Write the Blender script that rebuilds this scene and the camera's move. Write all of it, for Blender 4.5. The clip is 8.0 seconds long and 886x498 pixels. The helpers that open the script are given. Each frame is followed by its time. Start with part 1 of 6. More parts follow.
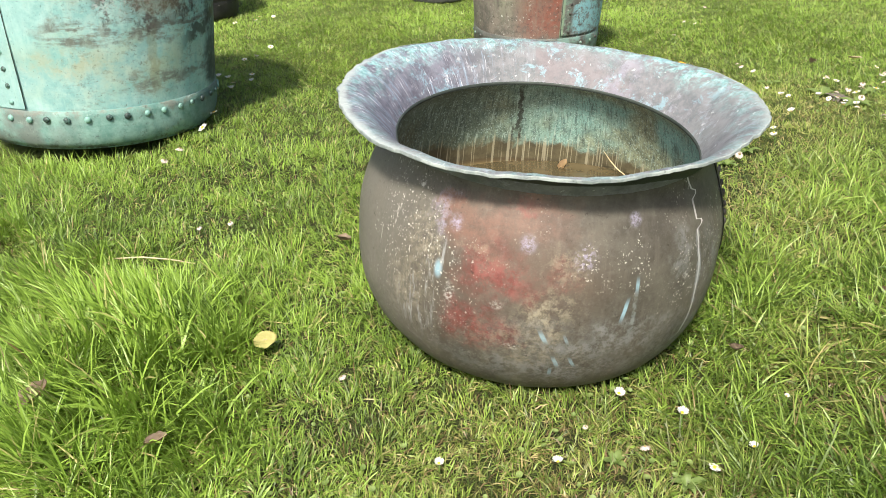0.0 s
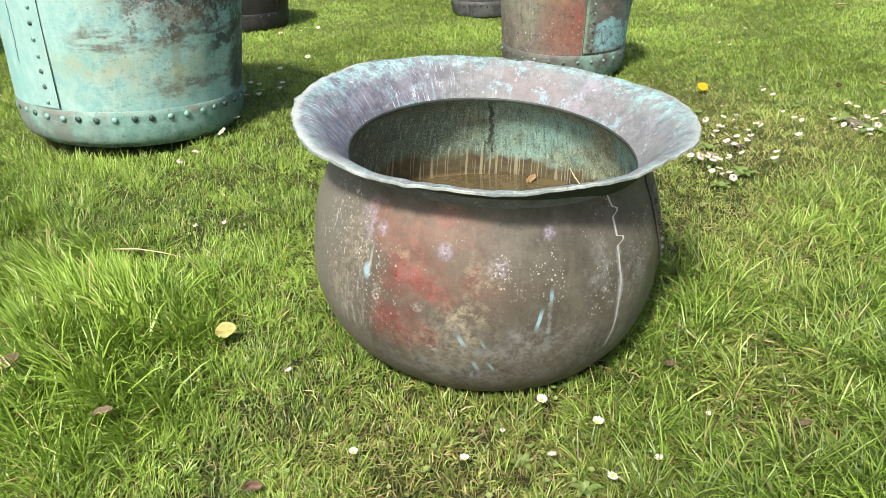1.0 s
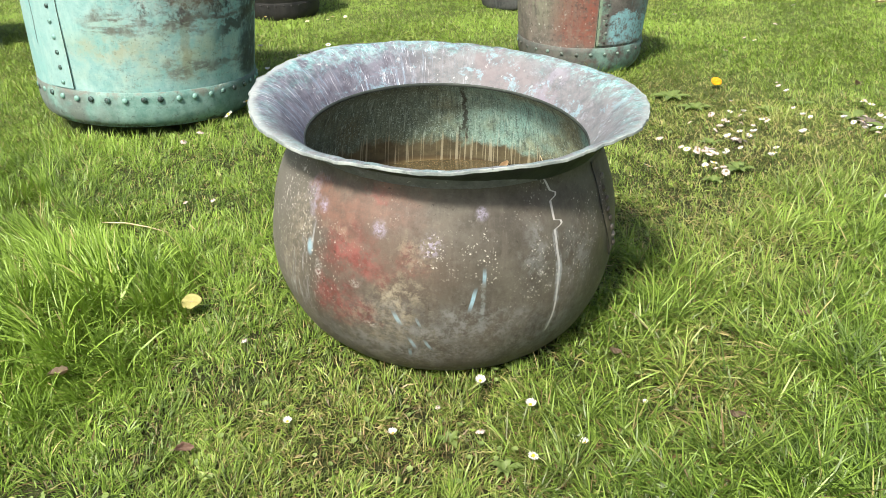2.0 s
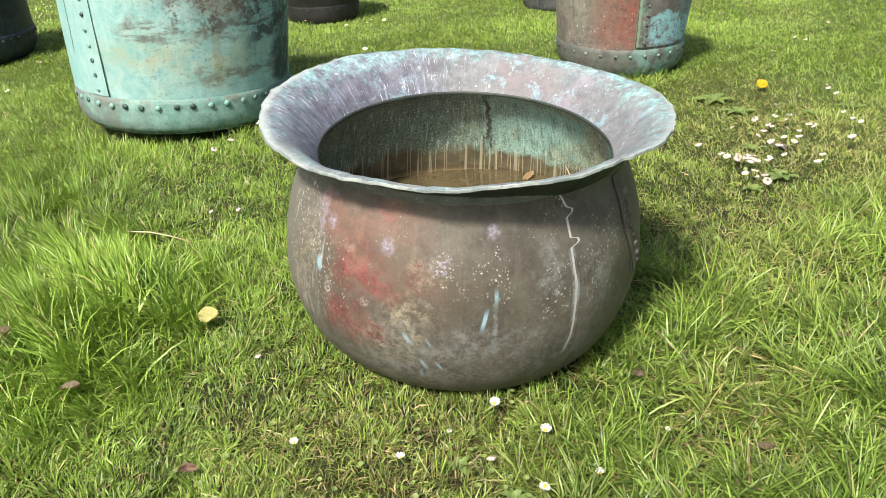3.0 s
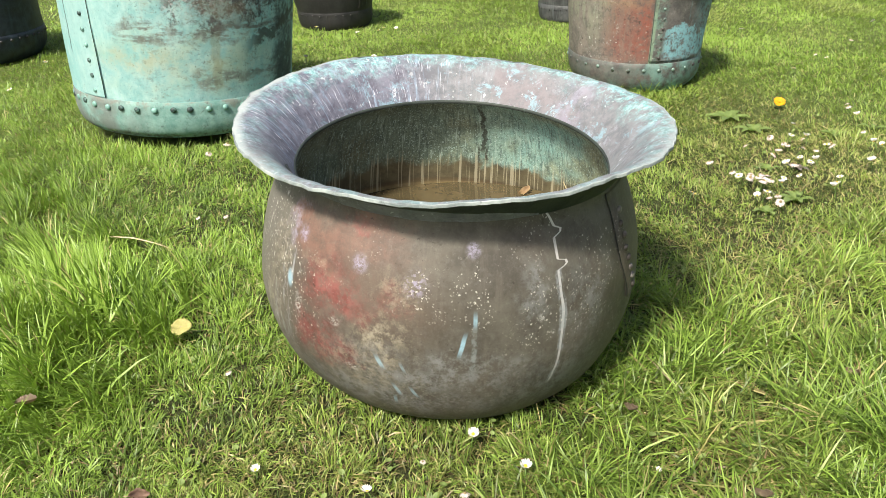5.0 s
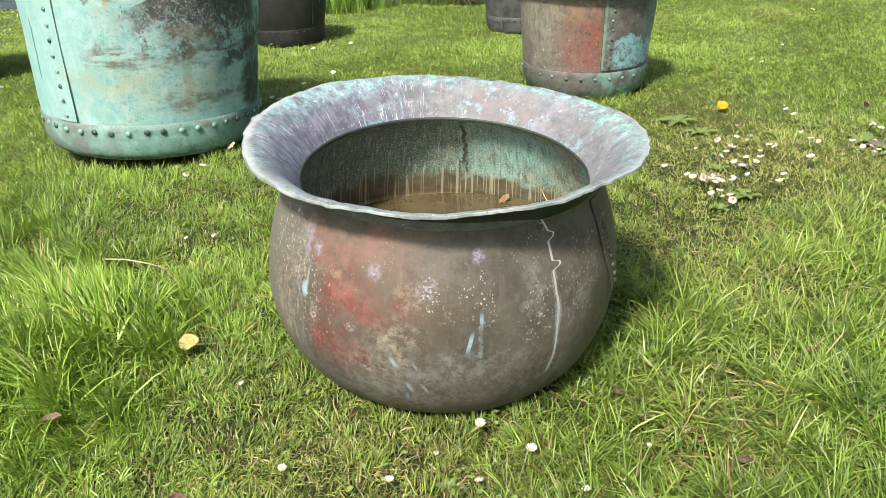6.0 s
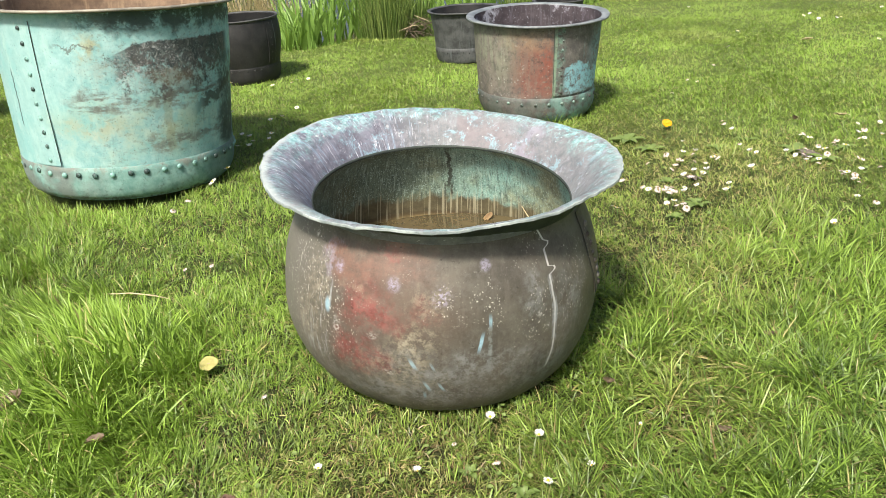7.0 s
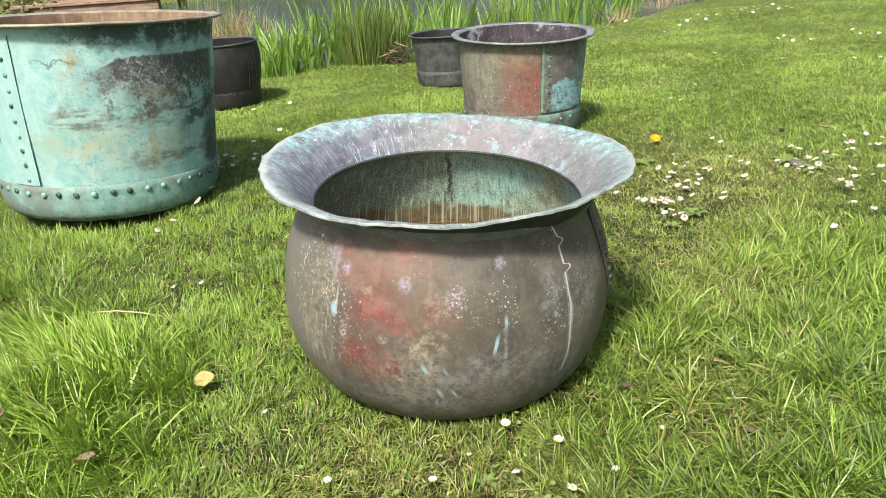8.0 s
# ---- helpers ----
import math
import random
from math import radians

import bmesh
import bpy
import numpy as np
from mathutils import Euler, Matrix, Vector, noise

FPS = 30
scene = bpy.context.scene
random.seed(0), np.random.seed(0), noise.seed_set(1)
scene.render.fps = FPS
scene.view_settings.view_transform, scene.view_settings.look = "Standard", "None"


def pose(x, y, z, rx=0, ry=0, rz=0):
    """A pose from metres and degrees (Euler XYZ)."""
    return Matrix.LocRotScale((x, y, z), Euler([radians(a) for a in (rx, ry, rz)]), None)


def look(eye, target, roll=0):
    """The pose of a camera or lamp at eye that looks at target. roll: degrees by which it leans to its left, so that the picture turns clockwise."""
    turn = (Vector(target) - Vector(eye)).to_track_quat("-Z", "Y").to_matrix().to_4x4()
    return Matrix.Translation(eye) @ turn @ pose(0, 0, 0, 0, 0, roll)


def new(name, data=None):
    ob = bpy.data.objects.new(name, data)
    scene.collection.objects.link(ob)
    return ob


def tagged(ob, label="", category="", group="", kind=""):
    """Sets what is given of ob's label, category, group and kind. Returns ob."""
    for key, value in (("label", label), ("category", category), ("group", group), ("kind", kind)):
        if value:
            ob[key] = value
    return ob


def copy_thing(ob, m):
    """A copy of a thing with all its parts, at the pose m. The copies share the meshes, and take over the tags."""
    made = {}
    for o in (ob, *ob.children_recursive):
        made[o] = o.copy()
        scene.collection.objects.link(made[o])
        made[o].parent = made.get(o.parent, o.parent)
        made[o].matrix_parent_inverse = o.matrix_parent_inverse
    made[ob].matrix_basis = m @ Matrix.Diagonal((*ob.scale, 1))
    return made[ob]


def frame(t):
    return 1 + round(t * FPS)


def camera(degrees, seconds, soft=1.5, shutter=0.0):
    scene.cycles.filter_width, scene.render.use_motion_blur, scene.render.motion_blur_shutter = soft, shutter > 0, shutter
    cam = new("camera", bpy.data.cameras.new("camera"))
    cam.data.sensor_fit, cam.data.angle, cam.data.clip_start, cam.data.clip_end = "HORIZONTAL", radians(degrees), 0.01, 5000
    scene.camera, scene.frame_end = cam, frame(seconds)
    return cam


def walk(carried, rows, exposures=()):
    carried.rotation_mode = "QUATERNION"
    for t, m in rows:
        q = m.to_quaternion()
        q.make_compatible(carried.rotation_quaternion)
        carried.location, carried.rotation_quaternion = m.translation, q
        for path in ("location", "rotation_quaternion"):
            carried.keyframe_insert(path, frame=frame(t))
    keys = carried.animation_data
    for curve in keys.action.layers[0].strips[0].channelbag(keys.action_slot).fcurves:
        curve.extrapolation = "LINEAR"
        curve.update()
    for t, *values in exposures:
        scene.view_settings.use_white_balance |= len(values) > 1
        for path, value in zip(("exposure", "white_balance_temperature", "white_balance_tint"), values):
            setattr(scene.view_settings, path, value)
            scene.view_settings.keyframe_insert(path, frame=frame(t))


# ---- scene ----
cam = camera(58.9, 8.0, 0.7)
PATH = [
    (0, (0.027, -0.006, 1.069), (-0.035, 1.757, 0.127), -1.8),
    (0.5, (0.181, -0.025, 1.078), (0.021, 1.742, 0.155), -1.8),
    (1, (0.322, -0.072, 1.094), (0.076, 1.691, 0.182), -1.7),
    (1.5, (0.463, -0.107, 1.081), (0.145, 1.645, 0.17), -1.5),
    (1.7, (0.509, -0.097, 1.073), (0.168, 1.648, 0.158), -1.5),
    (3, (0.617, 0.01, 1.076), (0.117, 1.716, 0.159), -3.2),
    (3.5, (0.635, 0.068, 1.08), (0.09, 1.762, 0.168), -3.7),
    (4, (0.661, 0.111, 1.059), (0.083, 1.798, 0.154), -3.4),
    (4.5, (0.681, 0.132, 1.035), (0.097, 1.821, 0.137), -2.7),
    (5.8, (0.592, 0.035, 1.074), (0.155, 1.777, 0.194), -2.3),
    (6, (0.581, -0.02, 1.102), (0.17, 1.729, 0.223), -2.7),
    (6.5, (0.54, -0.155, 1.155), (0.205, 1.619, 0.295), -3.4),
    (7, (0.48, -0.235, 1.168), (0.208, 1.567, 0.344), -3.9),
    (7.5, (0.392, -0.233, 1.097), (0.16, 1.593, 0.316), -4.1),
    (8, (0.388, -0.21, 1.074), (0.184, 1.634, 0.326), -4.0),
]
walk(cam, [(t, look(eye, target, roll)) for t, eye, target, roll in PATH])

# ---- world, sun, exposure ----
SUN_EL, SUN_AZ = 52.0, 76.0          # height, and the way the shadows fall (degrees from +x towards +y)
sun_from = Vector((-math.cos(radians(SUN_AZ)) * math.cos(radians(SUN_EL)),
                   -math.sin(radians(SUN_AZ)) * math.cos(radians(SUN_EL)), math.sin(radians(SUN_EL))))
world = bpy.data.worlds.new("sky")
scene.world = world
world.use_nodes = True
wn = world.node_tree
sky = wn.nodes.new("ShaderNodeTexSky")
sky.sky_type, sky.sun_disc = "NISHITA", False
sky.sun_elevation = radians(SUN_EL)
sky.sun_rotation = math.atan2(sun_from.x, sun_from.y)
sky.dust_density, sky.air_density = 5.0, 1.0
wn.nodes["Background"].inputs["Strength"].default_value = 0.105
wn.links.new(sky.outputs["Color"], wn.nodes["Background"].inputs["Color"])
sun_data = bpy.data.lights.new("sun", "SUN")
sun_data.energy, sun_data.angle, sun_data.color = 4.6, radians(7.0), (1.0, 0.94, 0.83)
sun = new("sun", sun_data)
sun.matrix_world = look(sun_from * 30, (0, 0, 0))
scene.view_settings.exposure = 0.66


# ---- small tools ----
def rgb(r, g, b):
    """Linear colour of a display colour."""
    return tuple(((c / 255 + 0.055) / 1.055) ** 2.4 if c > 10 else c / 255 / 12.92 for c in (r, g, b))


class Nodes:
    """Short hand for a node material."""

    def __init__(self, name):
        self.setup(name)

    def setup(self, name):
        self.mat = bpy.data.materials.new(name)
        self.mat.use_nodes = True
        self.nt = self.mat.node_tree
        self.nt.nodes.clear()
        self.output = self.nt.nodes.new("ShaderNodeOutputMaterial")

    def put(self, socket, value):
        if isinstance(value, bpy.types.NodeSocket):
            self.nt.links.new(value, socket)
        elif isinstance(value, (tuple, list)) and len(value) == 3 and socket.type == "RGBA":
            socket.default_value = (*value, 1)
        else:
            socket.default_value = value

    def node(self, kind, inputs=(), operation="", interpolation_type="", data_type="", attribute_name=""):
        n = self.nt.nodes.new(kind)
        if operation:
            n.operation = operation
        if interpolation_type:
            n.interpolation_type = interpolation_type
        if data_type:
            n.data_type = data_type
        if attribute_name:
            n.attribute_name = attribute_name
        for k, v in dict(inputs).items():
            self.put(n.inputs[k], v)
        return n

    def m(self, op, a, b=0.0, c=0.0):
        return self.node("ShaderNodeMath", {0: a, 1: b, 2: c}, operation=op).outputs[0]

    def add(self, a, b):
        return self.m("ADD", a, b)

    def sub(self, a, b):
        return self.m("SUBTRACT", a, b)

    def mul(self, a, b):
        return self.m("MULTIPLY", a, b)

    def inv(self, a):
        return self.m("SUBTRACT", 1.0, a)

    def top(self, a, b):
        return self.m("MAXIMUM", a, b)

    def low(self, a, b):
        return self.m("MINIMUM", a, b)

    def step(self, v, lo, hi, to0=0.0, to1=1.0):
        return self.node("ShaderNodeMapRange", {"Value": v, "From Min": lo, "From Max": hi, "To Min": to0, "To Max": to1},
                         interpolation_type="SMOOTHSTEP").outputs["Result"]

    def vec(self, x, y, z):
        return self.node("ShaderNodeCombineXYZ", {0: x, 1: y, 2: z}).outputs[0]

    def place(self):
        return self.node("ShaderNodeTexCoord").outputs["Object"]

    def split(self, v):
        o = self.node("ShaderNodeSeparateXYZ", {0: v}).outputs
        return o[0], o[1], o[2]

    def noise(self, v, scale, detail=4.0, rough=0.55, warp=0.0):
        return self.node("ShaderNodeTexNoise", {"Vector": v, "Scale": scale, "Detail": detail, "Roughness": rough,
                                                "Distortion": warp}).outputs["Fac"]

    def cells(self, v, scale, rand=1.0):
        n = self.node("ShaderNodeTexVoronoi", {"Vector": v, "Scale": scale, "Randomness": rand})
        return n.outputs["Distance"], n.outputs["Color"]

    def mix(self, f, a, b):
        n = self.node("ShaderNodeMix", data_type="RGBA")
        self.put(n.inputs[0], f)
        self.put(n.inputs[6], a)
        self.put(n.inputs[7], b)
        return n.outputs[2]

    def attr(self, name):
        return self.node("ShaderNodeAttribute", attribute_name=name).outputs["Fac"]

    def finish(self, color, rough=0.5, metal=0.0, bump=None, strength=0.3, depth=0.002, spec=0.5):
        p = self.node("ShaderNodeBsdfPrincipled", {"Base Color": color, "Roughness": rough, "Metallic": metal, "Specular IOR Level": spec})
        if bump is not None:
            b = self.node("ShaderNodeBump", {"Height": bump, "Strength": strength, "Distance": depth})
            self.nt.links.new(b.outputs[0], p.inputs["Normal"])
        self.nt.links.new(p.outputs[0], self.output.inputs[0])
        return self.mat


class Round(Nodes):
    """A material on a body of revolution: angle in degrees from the -y side (plus towards +x), height z, both slightly ragged."""

    def __init__(self, name, ragged=1.0, radius=0.4, lean=0.0):
        self.setup(name)
        self.p = self.place()
        x, y, z = self.split(self.p)
        z = self.sub(z, self.mul(y, lean))
        self.z = z
        self.r = self.m("SQRT", self.add(self.mul(x, x), self.mul(y, y)))
        self.a = self.mul(self.m("ARCTAN2", x, self.mul(y, -1.0)), 180 / math.pi)
        n1 = self.noise(self.p, 14.0, 5.0, 0.65)
        n2 = self.noise(self.node("ShaderNodeVectorMath", {0: self.p, 1: (3.7, 1.3, 9.1)}, operation="ADD").outputs[0], 14.0, 5.0, 0.65)
        self.wa = self.add(self.a, self.mul(self.sub(n1, 0.5), 26.0 * ragged))
        self.wz = self.add(self.z, self.mul(self.sub(n2, 0.5), 0.16 * ragged))
        # streaks run down: fine across, long along
        self.run = self.vec(self.mul(self.a, radius * math.pi / 180), self.mul(self.z, 0.12), self.mul(self.r, 0.12))

    def blob(self, a0, z0, ra, rz, soft=0.5, ragged=True):
        a, z = (self.wa, self.wz) if ragged else (self.a, self.z)
        da, dz = self.mul(self.sub(a, a0), 1 / ra), self.mul(self.sub(z, z0), 1 / rz)
        d = self.m("SQRT", self.add(self.mul(da, da), self.mul(dz, dz)))
        return self.step(d, 1 - soft, 1 + soft, 1.0, 0.0)

    def band(self, z0, half, soft=0.5, ragged=True):
        d = self.mul(self.m("ABSOLUTE", self.sub(self.wz if ragged else self.z, z0)), 1 / half)
        return self.step(d, 1 - soft, 1 + soft, 1.0, 0.0)

    def drip(self, a0, z0, z1, half, wander=3.0, slope=0.0):
        """A narrow run from z1 down to z0 at the angle a0."""
        w = self.noise(self.vec(a0 * 0.37, 0.0, self.z), 22.0, 3.0, 0.7)
        mid = self.add(self.add(a0, self.mul(self.sub(w, 0.5), wander)), self.mul(self.sub(self.z, z0), slope))
        line = self.step(self.m("ABSOLUTE", self.sub(self.a, mid)), half * 0.5, half, 1.0, 0.0)
        return self.mul(line, self.mul(self.step(self.z, z0 - 0.01, z0 + 0.02), self.step(self.z, z1 - 0.02, z1 + 0.01, 1.0, 0.0)))

    def trail(self, rows, half):
        """A crooked run: rows of (height, angle) from the bottom up."""
        z0, z1 = rows[0][0], rows[-1][0]
        lo, hi = min(a for z, a in rows), max(a for z, a in rows)
        n = self.node("ShaderNodeValToRGB", {0: self.mul(self.sub(self.z, z0), 1 / (z1 - z0))})
        ramp = n.color_ramp
        while len(ramp.elements) < len(rows):
            ramp.elements.new(0.5)
        for e, (z, a) in zip(ramp.elements, rows):
            e.position = (z - z0) / (z1 - z0)
        for e, (z, a) in zip(ramp.elements, rows):
            v = (a - lo) / (hi - lo)
            e.color = (v, v, v, 1)
        mid = self.add(lo, self.mul(n.outputs[0], hi - lo))
        line = self.step(self.m("ABSOLUTE", self.sub(self.a, mid)), self.mul(half, 0.55), half, 1.0, 0.0)
        return self.mul(line, self.mul(self.step(self.z, z0, z0 + 0.02), self.step(self.z, z1 - 0.006, z1, 1.0, 0.0)))

    def specks(self, scale, size, amount):
        """Small spots: amount is the share of cells that have one."""
        ragged = self.node("ShaderNodeTexNoise", {"Vector": self.p, "Scale": scale * 1.6, "Detail": 3.0}).outputs["Color"]
        v = self.node("ShaderNodeVectorMath", {0: ragged, 1: (1.3 / scale, 1.3 / scale, 1.6 / scale), 2: self.p}, operation="MULTIPLY_ADD").outputs[0]
        d, c = self.cells(v, scale)
        r, g, b = self.split(c)
        edge = self.mul(size, self.add(0.25, self.mul(g, 0.9)))
        on = self.node("ShaderNodeMapRange", {"Value": d, "From Min": self.mul(edge, 0.7), "From Max": edge, "To Min": 1.0, "To Max": 0.0}).outputs["Result"]
        return self.mul(self.mul(on, self.m("LESS_THAN", r, amount)), self.add(0.4, self.mul(b, 0.6)))


def mesh_of(name, bm, mats, smooth=True):
    me = bpy.data.meshes.new(name)
    bm.normal_update()
    bm.to_mesh(me)
    bm.free()
    for mt in (mats if isinstance(mats, (list, tuple)) else [mats]):
        me.materials.append(mt)
    if smooth:
        me.polygons.foreach_set("use_smooth", [True] * len(me.polygons))
    return me


def part(name, bm, material, parent, label="", smooth=True):
    ob = new(name, mesh_of(name, bm, material, smooth))
    ob.parent = parent
    if label:
        ob["label"] = label
    return ob


def thing(name, m, label, category, group=""):
    ob = new(name)
    ob.empty_display_size = 0.05
    ob.matrix_world = m
    return tagged(ob, label, category, group)


def upright(x, y, z, tx, ty):
    """A base at (x, y, z) whose floor rises by tx along x and by ty along y."""
    n = Vector((-tx, -ty, 1)).normalized()
    ex = Vector((0, 1, 0)).cross(n).normalized()
    ey = n.cross(ex)
    m = Matrix((ex, ey, n)).transposed().to_4x4()
    return Matrix.Translation((x, y, z)) @ m


def lathe(bm, profile, seg=128, wobble=None, a0=0.0, a1=360.0, mats=None):
    """Turn (r, z) rows round z; wobble(angle, k, r, z) may return other (x, y, z)."""
    full = abs(a1 - a0 - 360) < 1e-6
    n = seg if full else seg + 1
    rows = []
    for k, (r, z) in enumerate(profile):
        row = []
        for i in range(n):
            a = radians(a0 + (a1 - a0) * i / seg)
            p = (r * math.sin(a), -r * math.cos(a), z)
            if wobble:
                p = wobble(a, k, r, z, p)
            row.append(bm.verts.new(p))
        rows.append(row)
    for k in range(len(rows) - 1):
        for i in range(seg):
            j = (i + 1) % n
            f = bm.faces.new((rows[k][i], rows[k][j], rows[k + 1][j], rows[k + 1][i]))
            if mats:
                f.material_index = mats[k]
    return rows


def rivet_mesh(name, radius, height, mt):
    bm = bmesh.new()
    rows = []
    for r, h in ((1.0, -0.15), (0.97, 0.25), (0.7, 0.78)):
        rows.append([bm.verts.new((radius * r * math.cos(i * math.pi / 4), radius * r * math.sin(i * math.pi / 4), height * h)) for i in range(8)])
    tip = bm.verts.new((0, 0, height))
    for k in range(2):
        for i in range(8):
            bm.faces.new((rows[k][i], rows[k][(i + 1) % 8], rows[k + 1][(i + 1) % 8], rows[k + 1][i]))
    for i in range(8):
        bm.faces.new((rows[2][i], rows[2][(i + 1) % 8], tip))
    return mesh_of(name, bm, mt)


def rivet(mesh, parent, angle, r, z, rise=0.0):
    """A rivet on the outside at an angle (degrees); rise: the wall's lean outwards, degrees."""
    a = radians(angle)
    n = Vector((math.sin(a) * math.cos(radians(rise)), -math.cos(a) * math.cos(radians(rise)), -math.sin(radians(rise))))
    ob = new("rivet", mesh)
    ob.parent = parent
    ob.matrix_local = Matrix.Translation((r * math.sin(a), -r * math.cos(a), z)) @ n.to_track_quat("Z", "Y").to_matrix().to_4x4() @ Matrix.Rotation(random.uniform(0, 6), 4, "Z")
    return ob


# ---- materials: metal ----
def cauldron_outside():
    g = Round("weathered_brown_copper", 1.0, 0.41)
    big, mid, fine = g.noise(g.p, 5.0, 4.0, 0.6), g.noise(g.p, 22.0, 6.0, 0.7), g.noise(g.p, 120.0, 4.0, 0.7)
    cloud, grit = g.noise(g.p, 11.0, 8.0, 0.72), g.noise(g.p, 60.0, 8.0, 0.8)
    c = g.mix(g.step(cloud, 0.36, 0.64), rgb(73, 69, 62), rgb(96, 92, 83))
    c = g.mix(g.mul(g.step(big, 0.44, 0.66), 0.5), c, rgb(84, 75, 65))
    # lighter grey on the left flank: the sunlit side's brightness put into the colour
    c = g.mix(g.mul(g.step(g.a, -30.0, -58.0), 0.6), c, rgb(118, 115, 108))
    c = g.mix(g.mul(g.step(g.noise(g.run, 60.0, 5.0, 0.65), 0.5, 0.74), 0.3), c, rgb(120, 112, 102))
    c = g.mix(g.mul(g.step(grit, 0.5, 0.7), 0.3), c, rgb(62, 56, 50))
    # warm blush below the rim, faded red patches under it
    blush = g.top(g.blob(-23, 0.41, 9, 0.04, 0.9), g.top(g.mul(g.blob(-8, 0.445, 10, 0.03, 0.9), 0.8), g.mul(g.blob(-32, 0.445, 4, 0.018, 0.8), 0.9)))
    c = g.mix(g.mul(g.mul(blush, g.step(cloud, 0.3, 0.6)), 0.6), c, rgb(136, 92, 78))
    c = g.mix(g.mul(g.blob(-10, 0.36, 15, 0.09, 1.0), 0.3), c, rgb(122, 96, 84))
    red = g.top(g.blob(-17.5, 0.335, 7.5, 0.048, 0.8), g.top(g.mul(g.blob(-9, 0.31, 4, 0.03, 0.9), 0.7), g.mul(g.blob(0, 0.345, 4, 0.025, 0.9), 0.6)))
    red = g.top(red, g.top(g.blob(-23, 0.225, 7.0, 0.042, 0.7), g.top(g.blob(-18, 0.2, 6.0, 0.03, 0.8), g.mul(g.blob(-12.5, 0.19, 3, 0.014, 0.7), 0.8))))
    red = g.top(red, g.mul(g.blob(-12, 0.458, 4, 0.01, 0.8), 0.6))
    tone = g.mix(g.step(mid, 0.42, 0.62), rgb(112, 54, 52), rgb(140, 80, 75))
    c = g.mix(g.mul(g.mul(red, g.step(g.noise(g.p, 48.0, 8.0, 0.8), 0.38, 0.56, 0.3)), 0.82), c, tone)
    net = g.node("ShaderNodeTexVoronoi", {"Vector": g.node("ShaderNodeVectorMath", {0: g.p, 1: g.node("ShaderNodeTexNoise", {"Vector": g.p, "Scale": 60.0}).outputs["Color"]}, operation="ADD").outputs[0], "Scale": 75.0})
    net.feature = "DISTANCE_TO_EDGE"
    low_red = g.mul(red, g.step(g.z, 0.27, 0.24))
    c = g.mix(g.mul(g.mul(low_red, g.step(net.outputs["Distance"], 0.02, 0.1, 1.0, 0.0)), 0.6), c, rgb(76, 48, 42))
    # pale scoured areas
    pale = g.top(g.blob(-2.5, 0.255, 6, 0.05, 0.9), g.mul(g.blob(-6, 0.18, 12, 0.04, 0.9), 0.7))
    pale = g.top(pale, g.top(g.mul(g.blob(-39, 0.36, 4, 0.06, 0.9), 0.8), g.mul(g.blob(2, 0.37, 5, 0.03, 0.9), 0.6)))
    pale = g.top(pale, g.top(g.mul(g.blob(-44, 0.26, 6, 0.07, 0.9), 0.6), g.mul(g.blob(-22, 0.375, 5, 0.012, 0.8), 0.5)))
    c = g.mix(g.mul(g.mul(pale, g.step(g.noise(g.p, 55.0, 8.0, 0.8), 0.42, 0.62)), 0.75), c, rgb(166, 158, 138))
    # chalky blue-grey bloom low on the belly
    chalk = g.top(g.blob(15, 0.2, 20, 0.03, 1.0), g.top(g.mul(g.blob(2, 0.12, 26, 0.03, 1.0), 0.9), g.mul(g.blob(46, 0.14, 12, 0.05, 1.0), 0.8)))
    chalk = g.top(chalk, g.top(g.mul(g.blob(38, 0.36, 4, 0.05, 1.0), 0.9), g.mul(g.blob(56, 0.31, 7, 0.07, 1.0), 0.8)))
    c = g.mix(g.mul(g.mul(chalk, g.step(g.noise(g.p, 34.0, 8.0, 0.82), 0.42, 0.58)), 0.75), c, rgb(134, 136, 136))
    # lilac bloom
    lil = g.top(g.blob(21.8, 0.443, 1.7, 0.012, 0.5, False), g.blob(-8.9, 0.401, 1.8, 0.013, 0.8, False))
    lil = g.top(lil, g.top(g.blob(-30.3, 0.412, 1.6, 0.012, 0.8, False), g.mul(g.blob(-35, 0.42, 2.4, 0.035, 0.9), 0.7)))
    lil = g.top(lil, g.mul(g.mul(g.blob(7.0, 0.38, 2.4, 0.02, 0.9, False), g.step(fine, 0.5, 0.58)), 0.9))
    lil = g.mul(lil, g.step(g.noise(g.p, 120.0, 7.0, 0.85), 0.42, 0.58, 0.1))
    c = g.mix(g.mul(lil, 0.8), c, rgb(160, 154, 176))
    # blue-green dashes and tears
    blue = g.top(g.drip(18.6, 0.246, 0.29, 0.75, 0.6, 32.0), g.drip(22.4, 0.305, 0.332, 0.7, 0.6))
    blue = g.top(blue, g.top(g.drip(-1.5, 0.2, 0.224, 0.9, 0.6, -70.0), g.drip(4.4, 0.2, 0.214, 0.6, 0.6, -60.0)))
    blue = g.top(blue, g.top(g.drip(2.8, 0.135, 0.158, 0.8, 0.6, -60.0), g.drip(7.7, 0.135, 0.156, 0.7, 0.6, -80.0)))
    blue = g.top(blue, g.top(g.drip(1.2, 0.106, 0.122, 0.7, 0.6), g.mul(g.blob(-33.2, 0.317, 1.1, 0.016, 0.6, False), 0.8)))
    c = g.mix(g.mul(blue, 0.9), c, rgb(154, 190, 206))
    c = g.mix(g.mul(g.mul(g.drip(22.3, 0.2, 0.31, 0.9, 1.5), g.step(grit, 0.4, 0.56)), 0.5), c, rgb(140, 150, 150))
